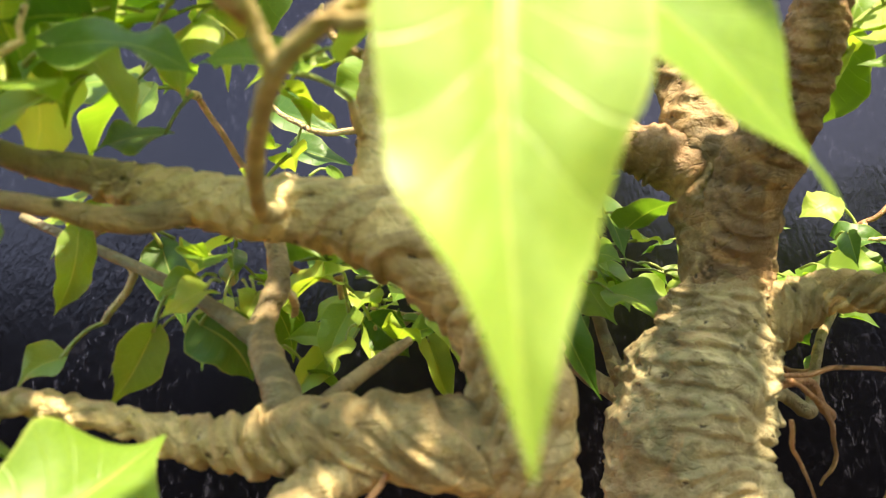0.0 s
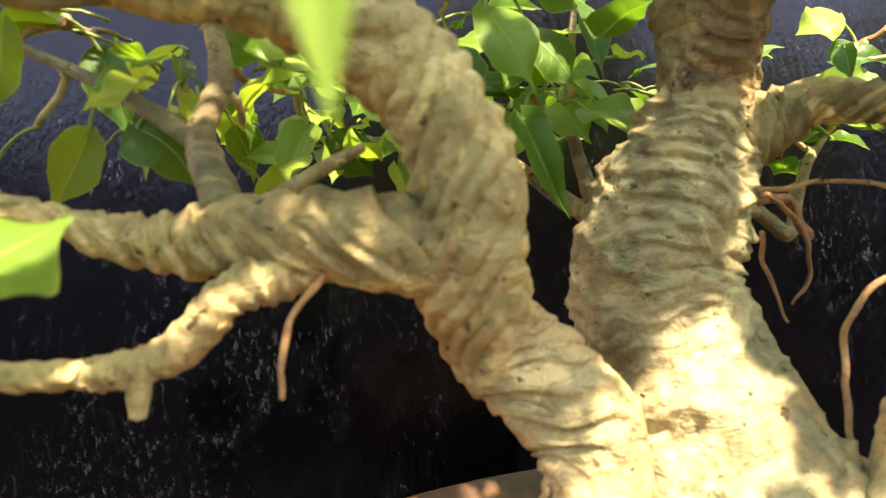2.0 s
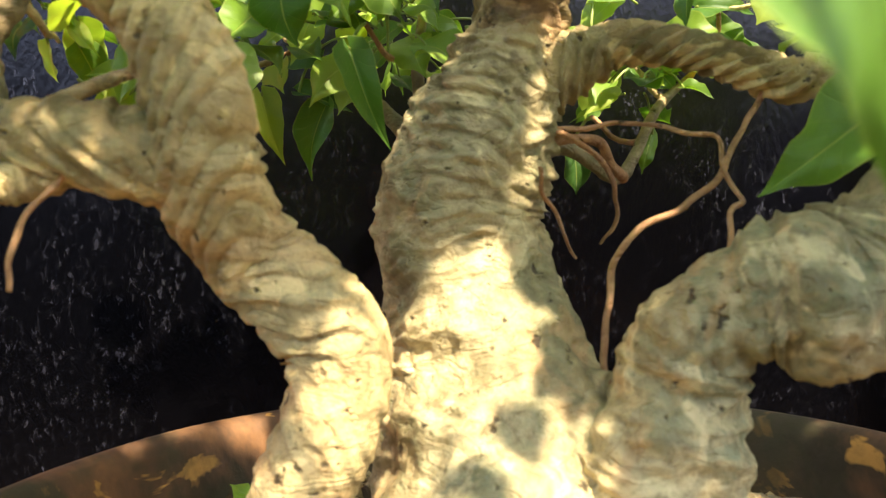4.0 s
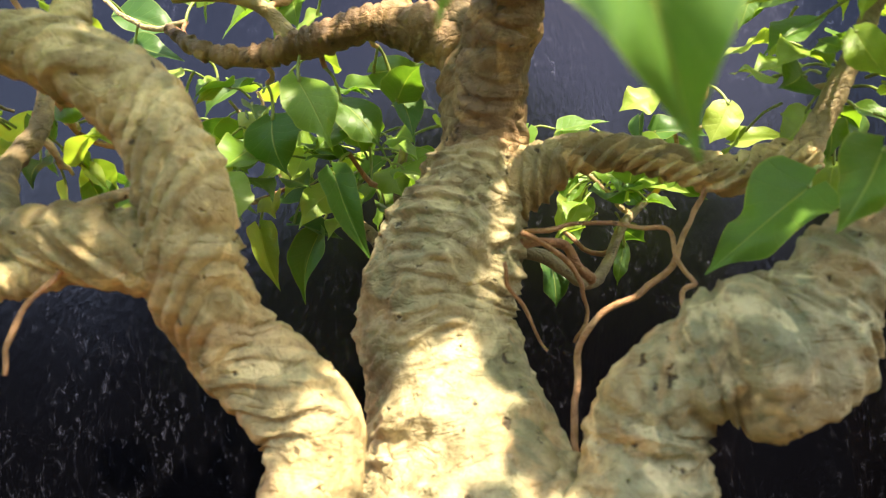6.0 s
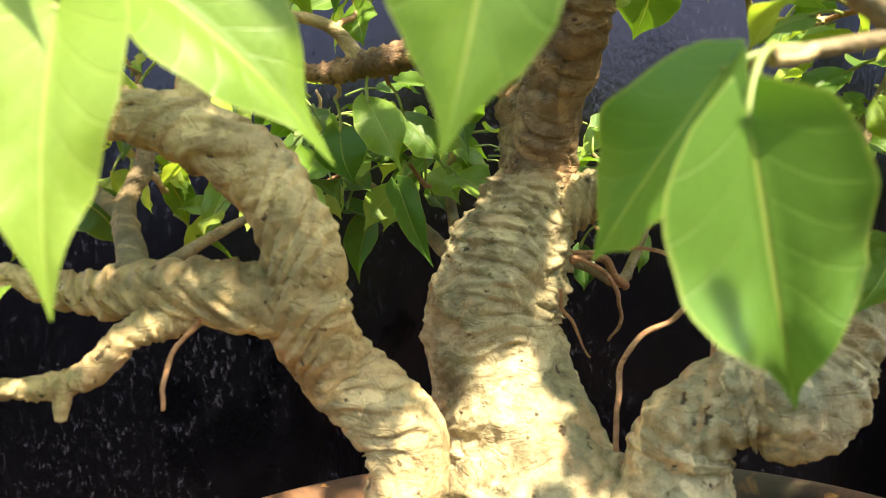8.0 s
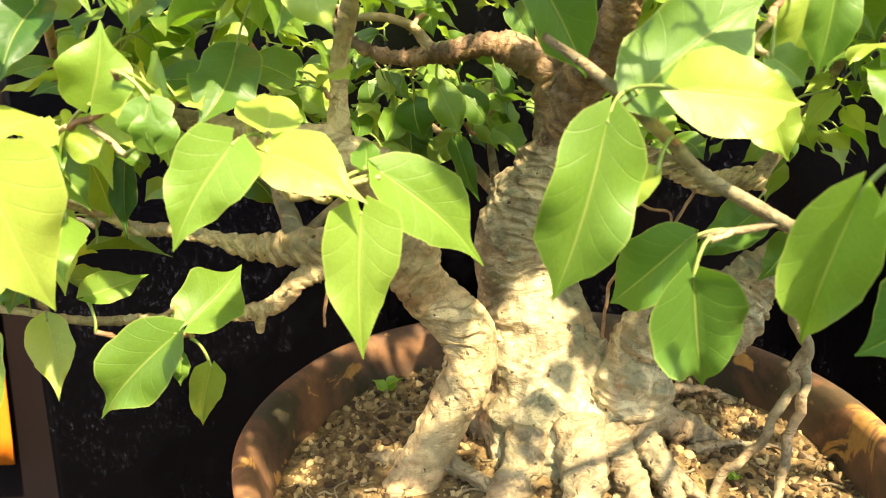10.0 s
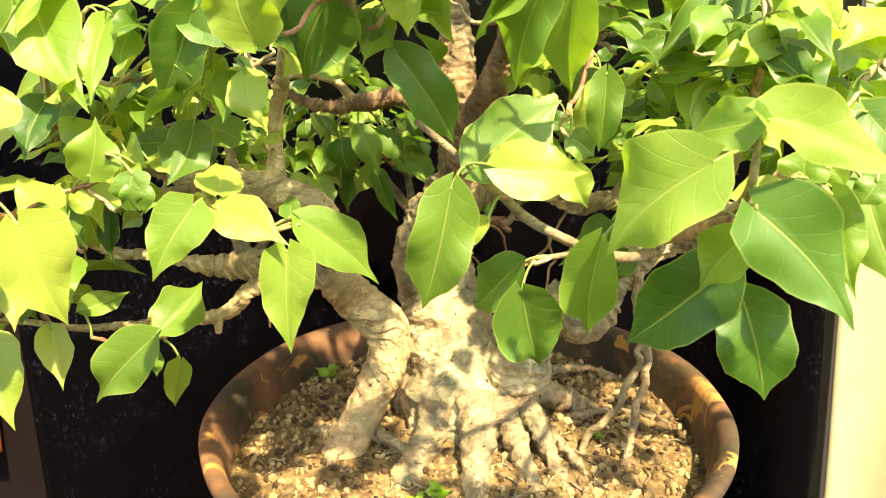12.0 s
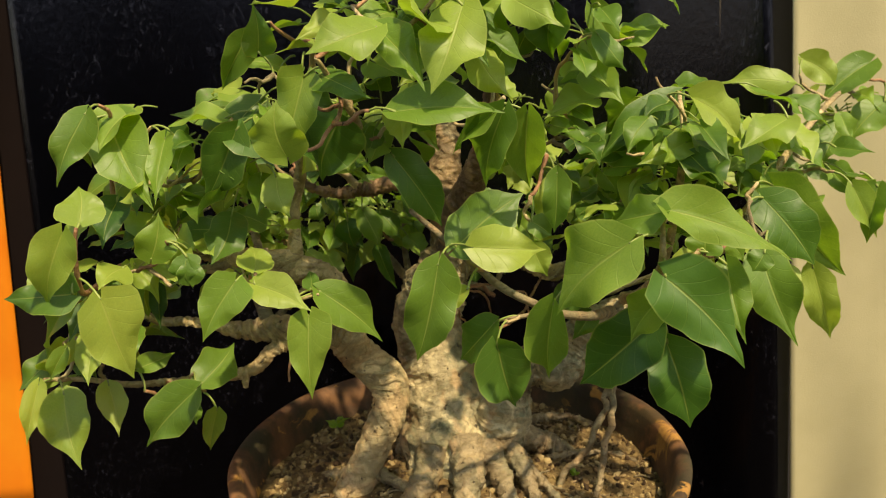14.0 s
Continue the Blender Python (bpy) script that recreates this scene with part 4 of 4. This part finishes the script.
LOW_LEFT = [
    (-0.0632, 0.1161, 0.2859, -0.0489, 0.1421, 0.2999, 0.024),
    (-0.0640, 0.1040, 0.2865, -0.0960, 0.1080, 0.2525, 0.026),
    (-0.0565, 0.1150, 0.2690, -0.0660, 0.1270, 0.2385, 0.013),
    (-0.0720, 0.1250, 0.2700, -0.0710, 0.1220, 0.2580, 0.008),
    (-0.1190, 0.1250, 0.2840, -0.1110, 0.1090, 0.2590, 0.016),
    (-0.1350, 0.1030, 0.2890, -0.1240, 0.0860, 0.2520, 0.025),
    (-0.0960, 0.1100, 0.2990, -0.0800, 0.1280, 0.3010, 0.012),
    (-0.1290, 0.1000, 0.3160, -0.1400, 0.1000, 0.2980, 0.010),
    (-0.1220, 0.1150, 0.3170, -0.1330, 0.1050, 0.3040, 0.013),
    (-0.0700, 0.1240, 0.2680, -0.0710, 0.1220, 0.2580, 0.007),
    (-0.1560, 0.1200, 0.2890, -0.1630, 0.1100, 0.2570, 0.013),
]
CENTRE = [
    (0.0713, 0.0479, 0.3648, 0.0593, 0.0529, 0.3156, 0.025),
    (0.0995, 0.0673, 0.3279, 0.0832, 0.0883, 0.3012, 0.021),
    (0.0997, 0.0585, 0.3195, 0.1109, 0.0754, 0.2778, 0.029),
    (0.0810, 0.0570, 0.3710, 0.1160, 0.0680, 0.3940, 0.027),
    (0.0880, 0.0450, 0.3730, 0.1240, 0.0550, 0.3680, 0.023),
    (0.0530, 0.1000, 0.4110, 0.0770, 0.1100, 0.3710, 0.023),
    (0.1200, 0.0160, 0.3520, 0.1220, 0.0380, 0.3080, 0.020),
    (0.0850, 0.0500, 0.3510, 0.0740, 0.0550, 0.3400, 0.010),
    (0.1330, 0.0750, 0.3990, 0.1270, 0.0800, 0.3720, 0.015),
    (0.1200, 0.0700, 0.3790, 0.1300, 0.0700, 0.3710, 0.013),
    (0.1200, 0.0700, 0.3670, 0.1280, 0.0700, 0.3500, 0.015),
    (0.1310, 0.0600, 0.4040, 0.1300, 0.0640, 0.3740, 0.014),
]
RIGHT_FRONT = [
    (0.146, -0.010, 0.384, 0.120, 0.009, 0.349, 0.034),
    (0.166, 0.018, 0.341, 0.137, 0.039, 0.304, 0.029),
    (0.165, 0.005, 0.356, 0.153, 0.010, 0.335, 0.019),
    (0.162, -0.007, 0.368, 0.193, -0.016, 0.330, 0.030),
    (0.174, 0.023, 0.328, 0.184, 0.018, 0.288, 0.028),
    (0.163, -0.007, 0.396, 0.215, -0.008, 0.372, 0.020),
    (0.194, 0.008, 0.368, 0.196, -0.010, 0.338, 0.016),
    (0.225, 0.042, 0.363, 0.237, 0.025, 0.322, 0.024),
    (0.160, -0.009, 0.396, 0.146, 0.011, 0.389, 0.017),
    (0.186, 0.012, 0.373, 0.190, 0.015, 0.384, 0.016),
    (0.216, 0.020, 0.369, 0.211, 0.020, 0.361, 0.012),
    (0.205, 0.030, 0.372, 0.211, 0.030, 0.363, 0.010),
    (0.233, 0.060, 0.387, 0.256, 0.050, 0.354, 0.027),
]
RIGHT_UPPER = [
    (0.203, 0.105, 0.436, 0.159, 0.098, 0.402, 0.020),
    (0.197, 0.140, 0.413, 0.167, 0.120, 0.399, 0.017),
    (0.200, 0.077, 0.414, 0.173, 0.070, 0.405, 0.016),
    (0.197, 0.064, 0.437, 0.226, 0.080, 0.411, 0.023),
    (0.262, 0.097, 0.422, 0.229, 0.079, 0.409, 0.021),
    (0.277, 0.130, 0.440, 0.242, 0.146, 0.440, 0.016),
    (0.190, 0.130, 0.426, 0.179, 0.120, 0.408, 0.014),
    (0.329, 0.120, 0.379, 0.325, 0.120, 0.346, 0.021),
    (0.171, 0.130, 0.394, 0.180, 0.130, 0.380, 0.014),
]
RIGHT_UPPER_MORE = [
    (0.248, 0.080, 0.389, 0.296, 0.090, 0.336, 0.028),
    (0.272, 0.080, 0.344, 0.284, 0.080, 0.304, 0.018),
    (0.314, 0.120, 0.380, 0.331, 0.120, 0.349, 0.018),
    (0.367, 0.200, 0.448, 0.335, 0.200, 0.422, 0.025),
    (0.345, 0.190, 0.409, 0.327, 0.180, 0.382, 0.021),
    (0.379, 0.200, 0.422, 0.356, 0.200, 0.395, 0.024),
    (0.321, 0.200, 0.452, 0.345, 0.200, 0.433, 0.020),
]
TOP = [
    (0.007, 0.034, 0.420, 0.005, 0.028, 0.445, 0.023),
    (0.027, 0.080, 0.432, 0.015, 0.100, 0.400, 0.033),
    (0.055, 0.030, 0.438, 0.101, 0.020, 0.436, 0.021),
    (0.095, 0.022, 0.435, 0.080, 0.043, 0.417, 0.017),
    (0.101, 0.024, 0.437, 0.095, 0.046, 0.401, 0.021),
    (0.113, 0.034, 0.435, 0.117, 0.056, 0.398, 0.019),
    (0.015, 0.050, 0.454, -0.000, 0.055, 0.416, 0.023),
    (-0.025, 0.150, 0.369, -0.047, 0.156, 0.375, 0.020),
]
CROWN = [
    (-0.018, 0.107, 0.476, -0.036, 0.119, 0.449, 0.016),
    (-0.010, 0.085, 0.467, -0.010, 0.080, 0.489, 0.016),
    (0.049, 0.030, 0.473, 0.020, 0.015, 0.463, 0.022),
    (0.022, 0.050, 0.455, 0.045, 0.030, 0.444, 0.017),
    (0.049, 0.040, 0.473, 0.068, 0.022, 0.446, 0.017),
    (0.086, 0.035, 0.481, 0.070, 0.018, 0.445, 0.027),
    (0.093, 0.055, 0.462, 0.107, 0.042, 0.441, 0.017),
    (0.136, 0.090, 0.483, 0.138, 0.100, 0.457, 0.023),
    (0.160, 0.110, 0.484, 0.178, 0.120, 0.459, 0.016),
]
CROWN_MORE = [
    (0.162, 0.130, 0.471, 0.177, 0.140, 0.453, 0.014),
    (0.154, 0.142, 0.443, 0.195, 0.160, 0.437, 0.016),
    (0.027, 0.060, 0.479, 0.012, 0.050, 0.470, 0.011),
    (0.055, 0.070, 0.482, 0.041, 0.060, 0.470, 0.021),
    (0.161, 0.100, 0.469, 0.176, 0.100, 0.450, 0.015),
    (0.063, 0.050, 0.490, 0.083, 0.050, 0.487, 0.018),
    (0.106, 0.100, 0.472, 0.112, 0.100, 0.488, 0.014),
]
BACK_LEFT = [
    (-0.019, 0.270, 0.408, -0.019, 0.270, 0.429, 0.024),
    (-0.057, 0.290, 0.415, -0.029, 0.290, 0.402, 0.018),
    (0.012, 0.280, 0.410, -0.012, 0.280, 0.396, 0.017),
    (-0.048, 0.280, 0.396, -0.027, 0.280, 0.388, 0.014),
    (0.028, 0.240, 0.359, 0.040, 0.235, 0.332, 0.017),
    (0.016, 0.250, 0.350, 0.021, 0.250, 0.330, 0.021),
    (0.040, 0.250, 0.355, 0.055, 0.250, 0.334, 0.016),
    (0.057, 0.260, 0.365, 0.064, 0.260, 0.340, 0.013),
    (0.049, 0.270, 0.373, 0.068, 0.270, 0.375, 0.013),
    (-0.010, 0.290, 0.356, -0.005, 0.290, 0.343, 0.014),
    (0.037, 0.250, 0.329, 0.049, 0.250, 0.298, 0.012),
    (0.020, 0.300, 0.319, 0.014, 0.300, 0.291, 0.014),
    (-0.004, 0.300, 0.323, 0.004, 0.300, 0.297, 0.012),
]
BACK_MID = [
    (0.010, 0.300, 0.324, 0.030, 0.300, 0.316, 0.012),
    (0.040, 0.290, 0.338, 0.054, 0.290, 0.347, 0.012),
    (0.120, 0.300, 0.355, 0.139, 0.300, 0.357, 0.014),
    (0.158, 0.300, 0.367, 0.143, 0.300, 0.361, 0.016),
    (0.156, 0.300, 0.351, 0.177, 0.300, 0.348, 0.014),
    (0.183, 0.290, 0.357, 0.174, 0.290, 0.342, 0.014),
    (0.183, 0.290, 0.342, 0.205, 0.290, 0.341, 0.010),
    (0.140, 0.300, 0.331, 0.150, 0.300, 0.320, 0.012),
    (0.120, 0.300, 0.328, 0.125, 0.300, 0.337, 0.009),
    (0.111, 0.300, 0.303, 0.112, 0.300, 0.284, 0.011),
    (0.140, 0.300, 0.306, 0.136, 0.300, 0.291, 0.008),
    (0.024, 0.290, 0.408, 0.014, 0.290, 0.398, 0.012),
]
BACK_RIGHT = [
    (0.172, 0.200, 0.302, 0.143, 0.200, 0.281, 0.023),
    (0.172, 0.160, 0.300, 0.160, 0.160, 0.283, 0.015),
    (0.191, 0.220, 0.368, 0.167, 0.220, 0.363, 0.009),
    (0.189, 0.220, 0.357, 0.172, 0.220, 0.347, 0.013),
    (0.185, 0.220, 0.382, 0.172, 0.220, 0.376, 0.010),
    (0.182, 0.250, 0.383, 0.176, 0.250, 0.369, 0.010),
    (0.190, 0.200, 0.344, 0.197, 0.200, 0.330, 0.011),
    (0.200, 0.200, 0.362, 0.189, 0.200, 0.356, 0.009),
]
BACK_FAR_LEFT = [
    (-0.088, 0.140, 0.342, -0.087, 0.130, 0.313, 0.010),
    (-0.088, 0.150, 0.344, -0.087, 0.150, 0.333, 0.010),
    (-0.091, 0.200, 0.352, -0.097, 0.200, 0.330, 0.010),
    (-0.072, 0.200, 0.324, -0.083, 0.200, 0.306, 0.012),
    (-0.060, 0.200, 0.325, -0.047, 0.200, 0.310, 0.017),
    (-0.080, 0.230, 0.352, -0.073, 0.230, 0.326, 0.014),
    (-0.095, 0.200, 0.319, -0.106, 0.200, 0.312, 0.011),
    (-0.028, 0.250, 0.331, -0.036, 0.250, 0.313, 0.015),
    (-0.022, 0.260, 0.329, -0.010, 0.260, 0.316, 0.014),
    (-0.102, 0.180, 0.307, -0.107, 0.180, 0.295, 0.010),
    (-0.133, 0.200, 0.306, -0.122, 0.200, 0.310, 0.008),
    (-0.079, 0.220, 0.398, -0.084, 0.220, 0.386, 0.012),
    (-0.026, 0.200, 0.392, -0.047, 0.200, 0.387, 0.014),
]

# the deep green leaves of each spray: a darker base colour in place of shade
SHADED = {CENTRE[0]: (1, 2, 5), RIGHT_FRONT[0]: (1, 3, 4), LEFT_INNER[0]: (3, 5, 6), LEFT_FRONT[0]: (3,), TOP[0]: (1,), BACK_RIGHT[0]: (0, 3, 5), BACK_LEFT[0]: (1, 3, 5, 7, 10, 11), BACK_MID[0]: (0, 4, 7, 9), BACK_FAR_LEFT[0]: (0, 4, 5, 8)}
for spray, lift, turn in ((LEFT_FRONT, 0.25, 0.22), (LEFT_FRONT_MORE, 0.25, 0.22), (LEFT_INNER, 0.30, 0.22), (LEFT_TWIG, 0.20, 0.12), (LOW_LEFT, 0.25, 0.18), (CENTRE, 0.20, 0.15), (RIGHT_FRONT, 0.30, 0.18), (RIGHT_UPPER, 0.40, 0.3), (RIGHT_UPPER_MORE, 0.40, 0.3),
                          (TOP, 0.40, 0.3), (CROWN, 0.40, 0.35), (CROWN_MORE, 0.40, 0.35), (BACK_LEFT, 0.3, 0.6), (BACK_MID, 0.3, 0.6), (BACK_RIGHT, 0.3, 0.5), (BACK_FAR_LEFT, 0.3, 0.5)):
    dark = SHADED.get(spray[0], ())
    for number, (bx, by, bz, tx, ty, tz, wide) in enumerate(spray):
        base, tip = Vector((bx, by, bz)), Vector((tx, ty, tz))
        # turned to the camera's side, then lifted and turned a little at random
        facing = (VIEW_SIDE - (base + tip) / 2).normalized() + Vector((rng.uniform(-turn, turn), rng.uniform(-turn, turn), lift + rng.uniform(-turn, turn)))
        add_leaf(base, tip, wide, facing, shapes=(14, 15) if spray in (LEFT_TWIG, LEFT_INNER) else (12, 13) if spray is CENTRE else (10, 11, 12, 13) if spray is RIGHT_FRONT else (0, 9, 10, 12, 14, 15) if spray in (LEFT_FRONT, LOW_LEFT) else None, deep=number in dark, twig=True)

# the rest of the crown: clumps of leaves round the ends of the twigs (centre, spread, how many)
# clumps above z 0.5 are out of view, added to shade the wood
CLUMPS_LOW = [
    (-0.080, 0.130, 0.385, 0.030, 0.020, 26), (-0.110, 0.110, 0.340, 0.022, 0.025, 20), (-0.050, 0.170, 0.395, 0.030, 0.022, 26), (-0.135, 0.15, 0.300, 0.018, 0.014, 12),
    (-0.010, 0.200, 0.425, 0.030, 0.022, 18), (0.040, 0.230, 0.425, 0.030, 0.025, 28), (0.095, 0.200, 0.455, 0.030, 0.025, 18), (0.030, 0.110, 0.470, 0.030, 0.018, 20),
    (0.090, 0.090, 0.480, 0.030, 0.016, 20), (0.150, 0.150, 0.440, 0.030, 0.022, 20), (0.150, 0.200, 0.390, 0.022, 0.018, 16), (0.210, 0.160, 0.400, 0.030, 0.025, 26),
    (0.260, 0.170, 0.395, 0.028, 0.022, 24), (0.310, 0.190, 0.400, 0.028, 0.022, 22),
]
CLUMPS_MIDDLE = [
    (0.235, 0.110, 0.370, 0.025, 0.020, 16), (0.200, 0.235, 0.345, 0.025, 0.018, 26), (0.205, 0.222, 0.380, 0.022, 0.018, 22), (0.045, 0.290, 0.345, 0.028, 0.018, 48),
    (0.000, 0.285, 0.365, 0.028, 0.020, 36), (0.140, 0.300, 0.335, 0.026, 0.016, 34), (-0.060, 0.235, 0.345, 0.028, 0.020, 34), (-0.020, 0.265, 0.335, 0.022, 0.014, 20),
    (0.36, 0.21, 0.42, 0.02, 0.02, 14), (0.13, 0.12, 0.42, 0.02, 0.015, 10), (-0.03, 0.12, 0.41, 0.02, 0.015, 10), (0.05, 0.08, 0.525, 0.030, 0.020, 8),
    (0.12, 0.08, 0.520, 0.030, 0.020, 8), (0.16, 0.11, 0.510, 0.028, 0.018, 8),
]
# several of these are added to throw shade on the limbs below
CLUMPS_HIGH = [
    (0.00, 0.10, 0.520, 0.028, 0.020, 10), (0.08, 0.14, 0.535, 0.035, 0.025, 12), (0.10, 0.03, 0.49, 0.024, 0.012, 3), (0.195, 0.095, 0.410, 0.020, 0.016, 24),
    (0.178, 0.105, 0.372, 0.018, 0.014, 16), (0.215, 0.13, 0.43, 0.022, 0.016, 18), (0.05, 0.110, 0.430, 0.018, 0.012, 16), (-0.005, 0.105, 0.445, 0.022, 0.014, 18),
    (-0.05, 0.11, 0.425, 0.018, 0.012, 12), (0.25, 0.14, 0.42, 0.022, 0.014, 14), (0.045, 0.075, 0.485, 0.022, 0.014, 16), (0.085, 0.065, 0.480, 0.020, 0.014, 14),
    (0.125, 0.085, 0.480, 0.022, 0.016, 22), (0.158, 0.12, 0.468, 0.022, 0.016, 20),
]
CLUMPS = CLUMPS_LOW + CLUMPS_MIDDLE + CLUMPS_HIGH


def in_gap(p):
    """Clump leaves are left out along these sun lines, so that lit patches fall on the trunk."""
    for foot, reach in (((0.082, 0.196, 0.244), 0.012), ((0.078, 0.206, 0.266), 0.014), ((0.096, 0.220, 0.300), 0.010)):
        d = p - Vector(foot)
        if (d - toward * d.dot(toward)).length < reach:
            return True
    return False


verts, faces, uvs = [], [], []
stalk_v, stalk_f = [], []
for cx, cy, cz, spread, tall, count in CLUMPS:
    for i in range(count):
        out = Vector((rng.gauss(0, 1), rng.gauss(0, 1), rng.gauss(0, 1)))
        base = Vector((cx + out.x * spread * 0.7, cy + out.y * spread * 0.7, cz + out.z * tall * 0.7))
        length = rng.uniform(0.012, 0.024) if cy > 0.2 else rng.uniform(0.016, 0.032)
        way = (Vector((out.x, out.y - 0.4, 0)).normalized() * 0.7 + Vector((rng.uniform(-0.4, 0.4), rng.uniform(-0.5, 0.3), rng.uniform(-1.1, 0.15)))).normalized()
        facing = Vector((rng.uniform(-0.6, 0.6), rng.uniform(-1.0, 0.1), rng.uniform(0.3, 1.2)))
        m = leaf_pose(base, base + way * length, length * rng.uniform(0.55, 0.78), facing)
        if in_gap(base + way * length * 0.5) or (cz > 0.41 and i % 3 == 1):
            continue
        if i % 3 == 0 and LEAF_COUNT < 300:
            add_leaf(base, base + way * length, length * rng.uniform(0.52, 0.66), facing, 0.010)
            continue
        v, f, u = SHAPES[rng.randrange(len(SHAPES))]
        at = len(verts)
        verts += [tuple(m @ Vector(q)) for q in v]
        uvs += u
        faces += [tuple(at + q for q in face) for face in f]
        foot = base - way * length * 0.25 + (Vector((cx, cy, cz)) - base).normalized() * rng.uniform(0.006, 0.012)
        bow = (foot + base) / 2 + Vector((0, 0, 0.0015))
        v, f = tube([(*foot, 0.00055), (*bow, 0.00045), (*base, 0.00045)], 0.003, 5, lump=0.0)
        at = len(stalk_v)
        stalk_v += v
        stalk_f += [tuple(at + q for q in face) for face in f]
for k, (cx, cy, cz, spread, tall, count) in enumerate(CLUMPS):
    for j in range(3):
        end = Vector((cx + rng.gauss(0, 0.6) * spread, cy + rng.gauss(0, 0.6) * spread - 0.004, cz + rng.gauss(0, 0.6) * tall))
        low = [q for q in WOOD if q.z < end.z + 0.01] or WOOD
        root = min(low, key=lambda q: (q - end).length)
        if (end - root).length < 0.012 or end.z > 0.475:
            continue
        bow = (end + root) / 2 + Vector((rng.uniform(-1, 1), rng.uniform(-1, 1), rng.uniform(-1.2, 0.4))) * (end - root).length * 0.16
        thick = 0.0011 + 0.010 * (end - root).length
        limb("twig", [(*root, thick), (*bow, thick * 0.75), (*end, 0.0006)], BARK_GREY if (k + j) % 2 else BARK_BROWN, 0.003, 8, lump=0.2, wander=0.004, seed=100.0 + 3 * k + j)
crown = new("foliage", leaf_mesh("foliage", (verts, faces, uvs), LEAF_BACK))
crown.parent = bonsai_tree
crown.matrix_parent_inverse = Matrix.Translation(bonsai_tree.location).inverted()
tagged(crown, "dense small leaves deeper in the crown", kind="stuff")
stalks = mesh_object("stalk", stalk_v, stalk_f, PETIOLE_MAT.mat)
stalks.parent = bonsai_tree
stalks.matrix_parent_inverse = Matrix.Translation(bonsai_tree.location).inverted()
tagged(stalks, "thin pale green stalks of the small leaves", kind="stuff")


# ---------------------------------------------------------------- weeds on the soil
WEED = leaf_material("weed_green", (0.10, 0.25, 0.02), (0.18, 0.36, 0.03), (0.30, 0.48, 0.05), "island")
for wx, wy, stems, size in ((-0.006, 0.277, 5, 0.011), (0.066, 0.128, 9, 0.008), (0.054, 0.124, 7, 0.006), (0.165, 0.176, 4, 0.006)):
    verts, faces, uvs = [], [], []
    for i in range(stems):
        a = 2 * math.pi * i / stems + rng.uniform(-0.3, 0.3)
        base = Vector((wx + rng.uniform(-1, 1) * size * 0.3, wy + rng.uniform(-1, 1) * size * 0.3, soil_height(wx, wy) + size * rng.uniform(0.2, 0.7)))
        way = Vector((math.cos(a), math.sin(a), rng.uniform(0.2, 0.7))).normalized()
        m = leaf_pose(base, base + way * size, size * 0.62, Vector((0, -0.2, 1)))
        v, f, u = SHAPES[i % len(SHAPES)]
        at = len(verts)
        verts += [tuple(m @ Vector(q)) for q in v]
        uvs += u
        faces += [tuple(at + q for q in face) for face in f]
    weed = tagged(new("weed"), "small bright green weed growing in the soil", "weed", "weeds in the pot")
    weed.location = (wx, wy, soil_height(wx, wy))
    tuft = new("tuft", leaf_mesh("tuft", (verts, faces, uvs), WEED))
    tuft.parent = weed
    tuft.matrix_parent_inverse = Matrix.Translation(weed.location).inverted()
    stem_v, stem_f = tube([(wx, wy, soil_height(wx, wy) - 0.002, 0.0007), (wx + 0.0006, wy, soil_height(wx, wy) + size * 0.3, 0.0006), (wx, wy, soil_height(wx, wy) + size * 0.6, 0.0004)], 0.001, 6, lump=0.0)
    stem = mesh_object("stem", stem_v, stem_f, PETIOLE_MAT.mat, None)
    stem.parent = weed
    stem.matrix_parent_inverse = Matrix.Translation(weed.location).inverted()


# ---------------------------------------------------------------- larger pebbles, pieces of the soil's surface
STONE = soil_material("pebble_stone", (0.09, 0.055, 0.027), (0.23, 0.155, 0.07), (0.42, 0.31, 0.16))
PEBBLES = []
for k in range(5):
    stone = bpy.data.meshes.new("pebble")
    stone.from_pydata([tuple(v * rng.uniform(0.7, 1.2)) for v in ICO], [], ICO_F)
    stone.materials.append(STONE)
    PEBBLES.append(stone)
for i in range(220):
    a, rad = rng.uniform(0, 2 * math.pi), 0.132 * math.sqrt(rng.random())
    x, y = POT_X + rad * math.cos(a), POT_Y + rad * math.sin(a)
    if math.hypot(x - 0.08, y - 0.2) < 0.05:
        continue
    size = rng.uniform(0.0012, 0.0030)
    pebble = new("pebble", PEBBLES[i % 5])
    pebble.parent = soil
    pebble.matrix_basis = Matrix.LocRotScale((x, y, soil_height(x, y) + size * 0.2), Euler((rng.uniform(0, 6), rng.uniform(0, 0.6), rng.uniform(0, 6))), (size * rng.uniform(1.0, 1.7), size, size * 0.6))
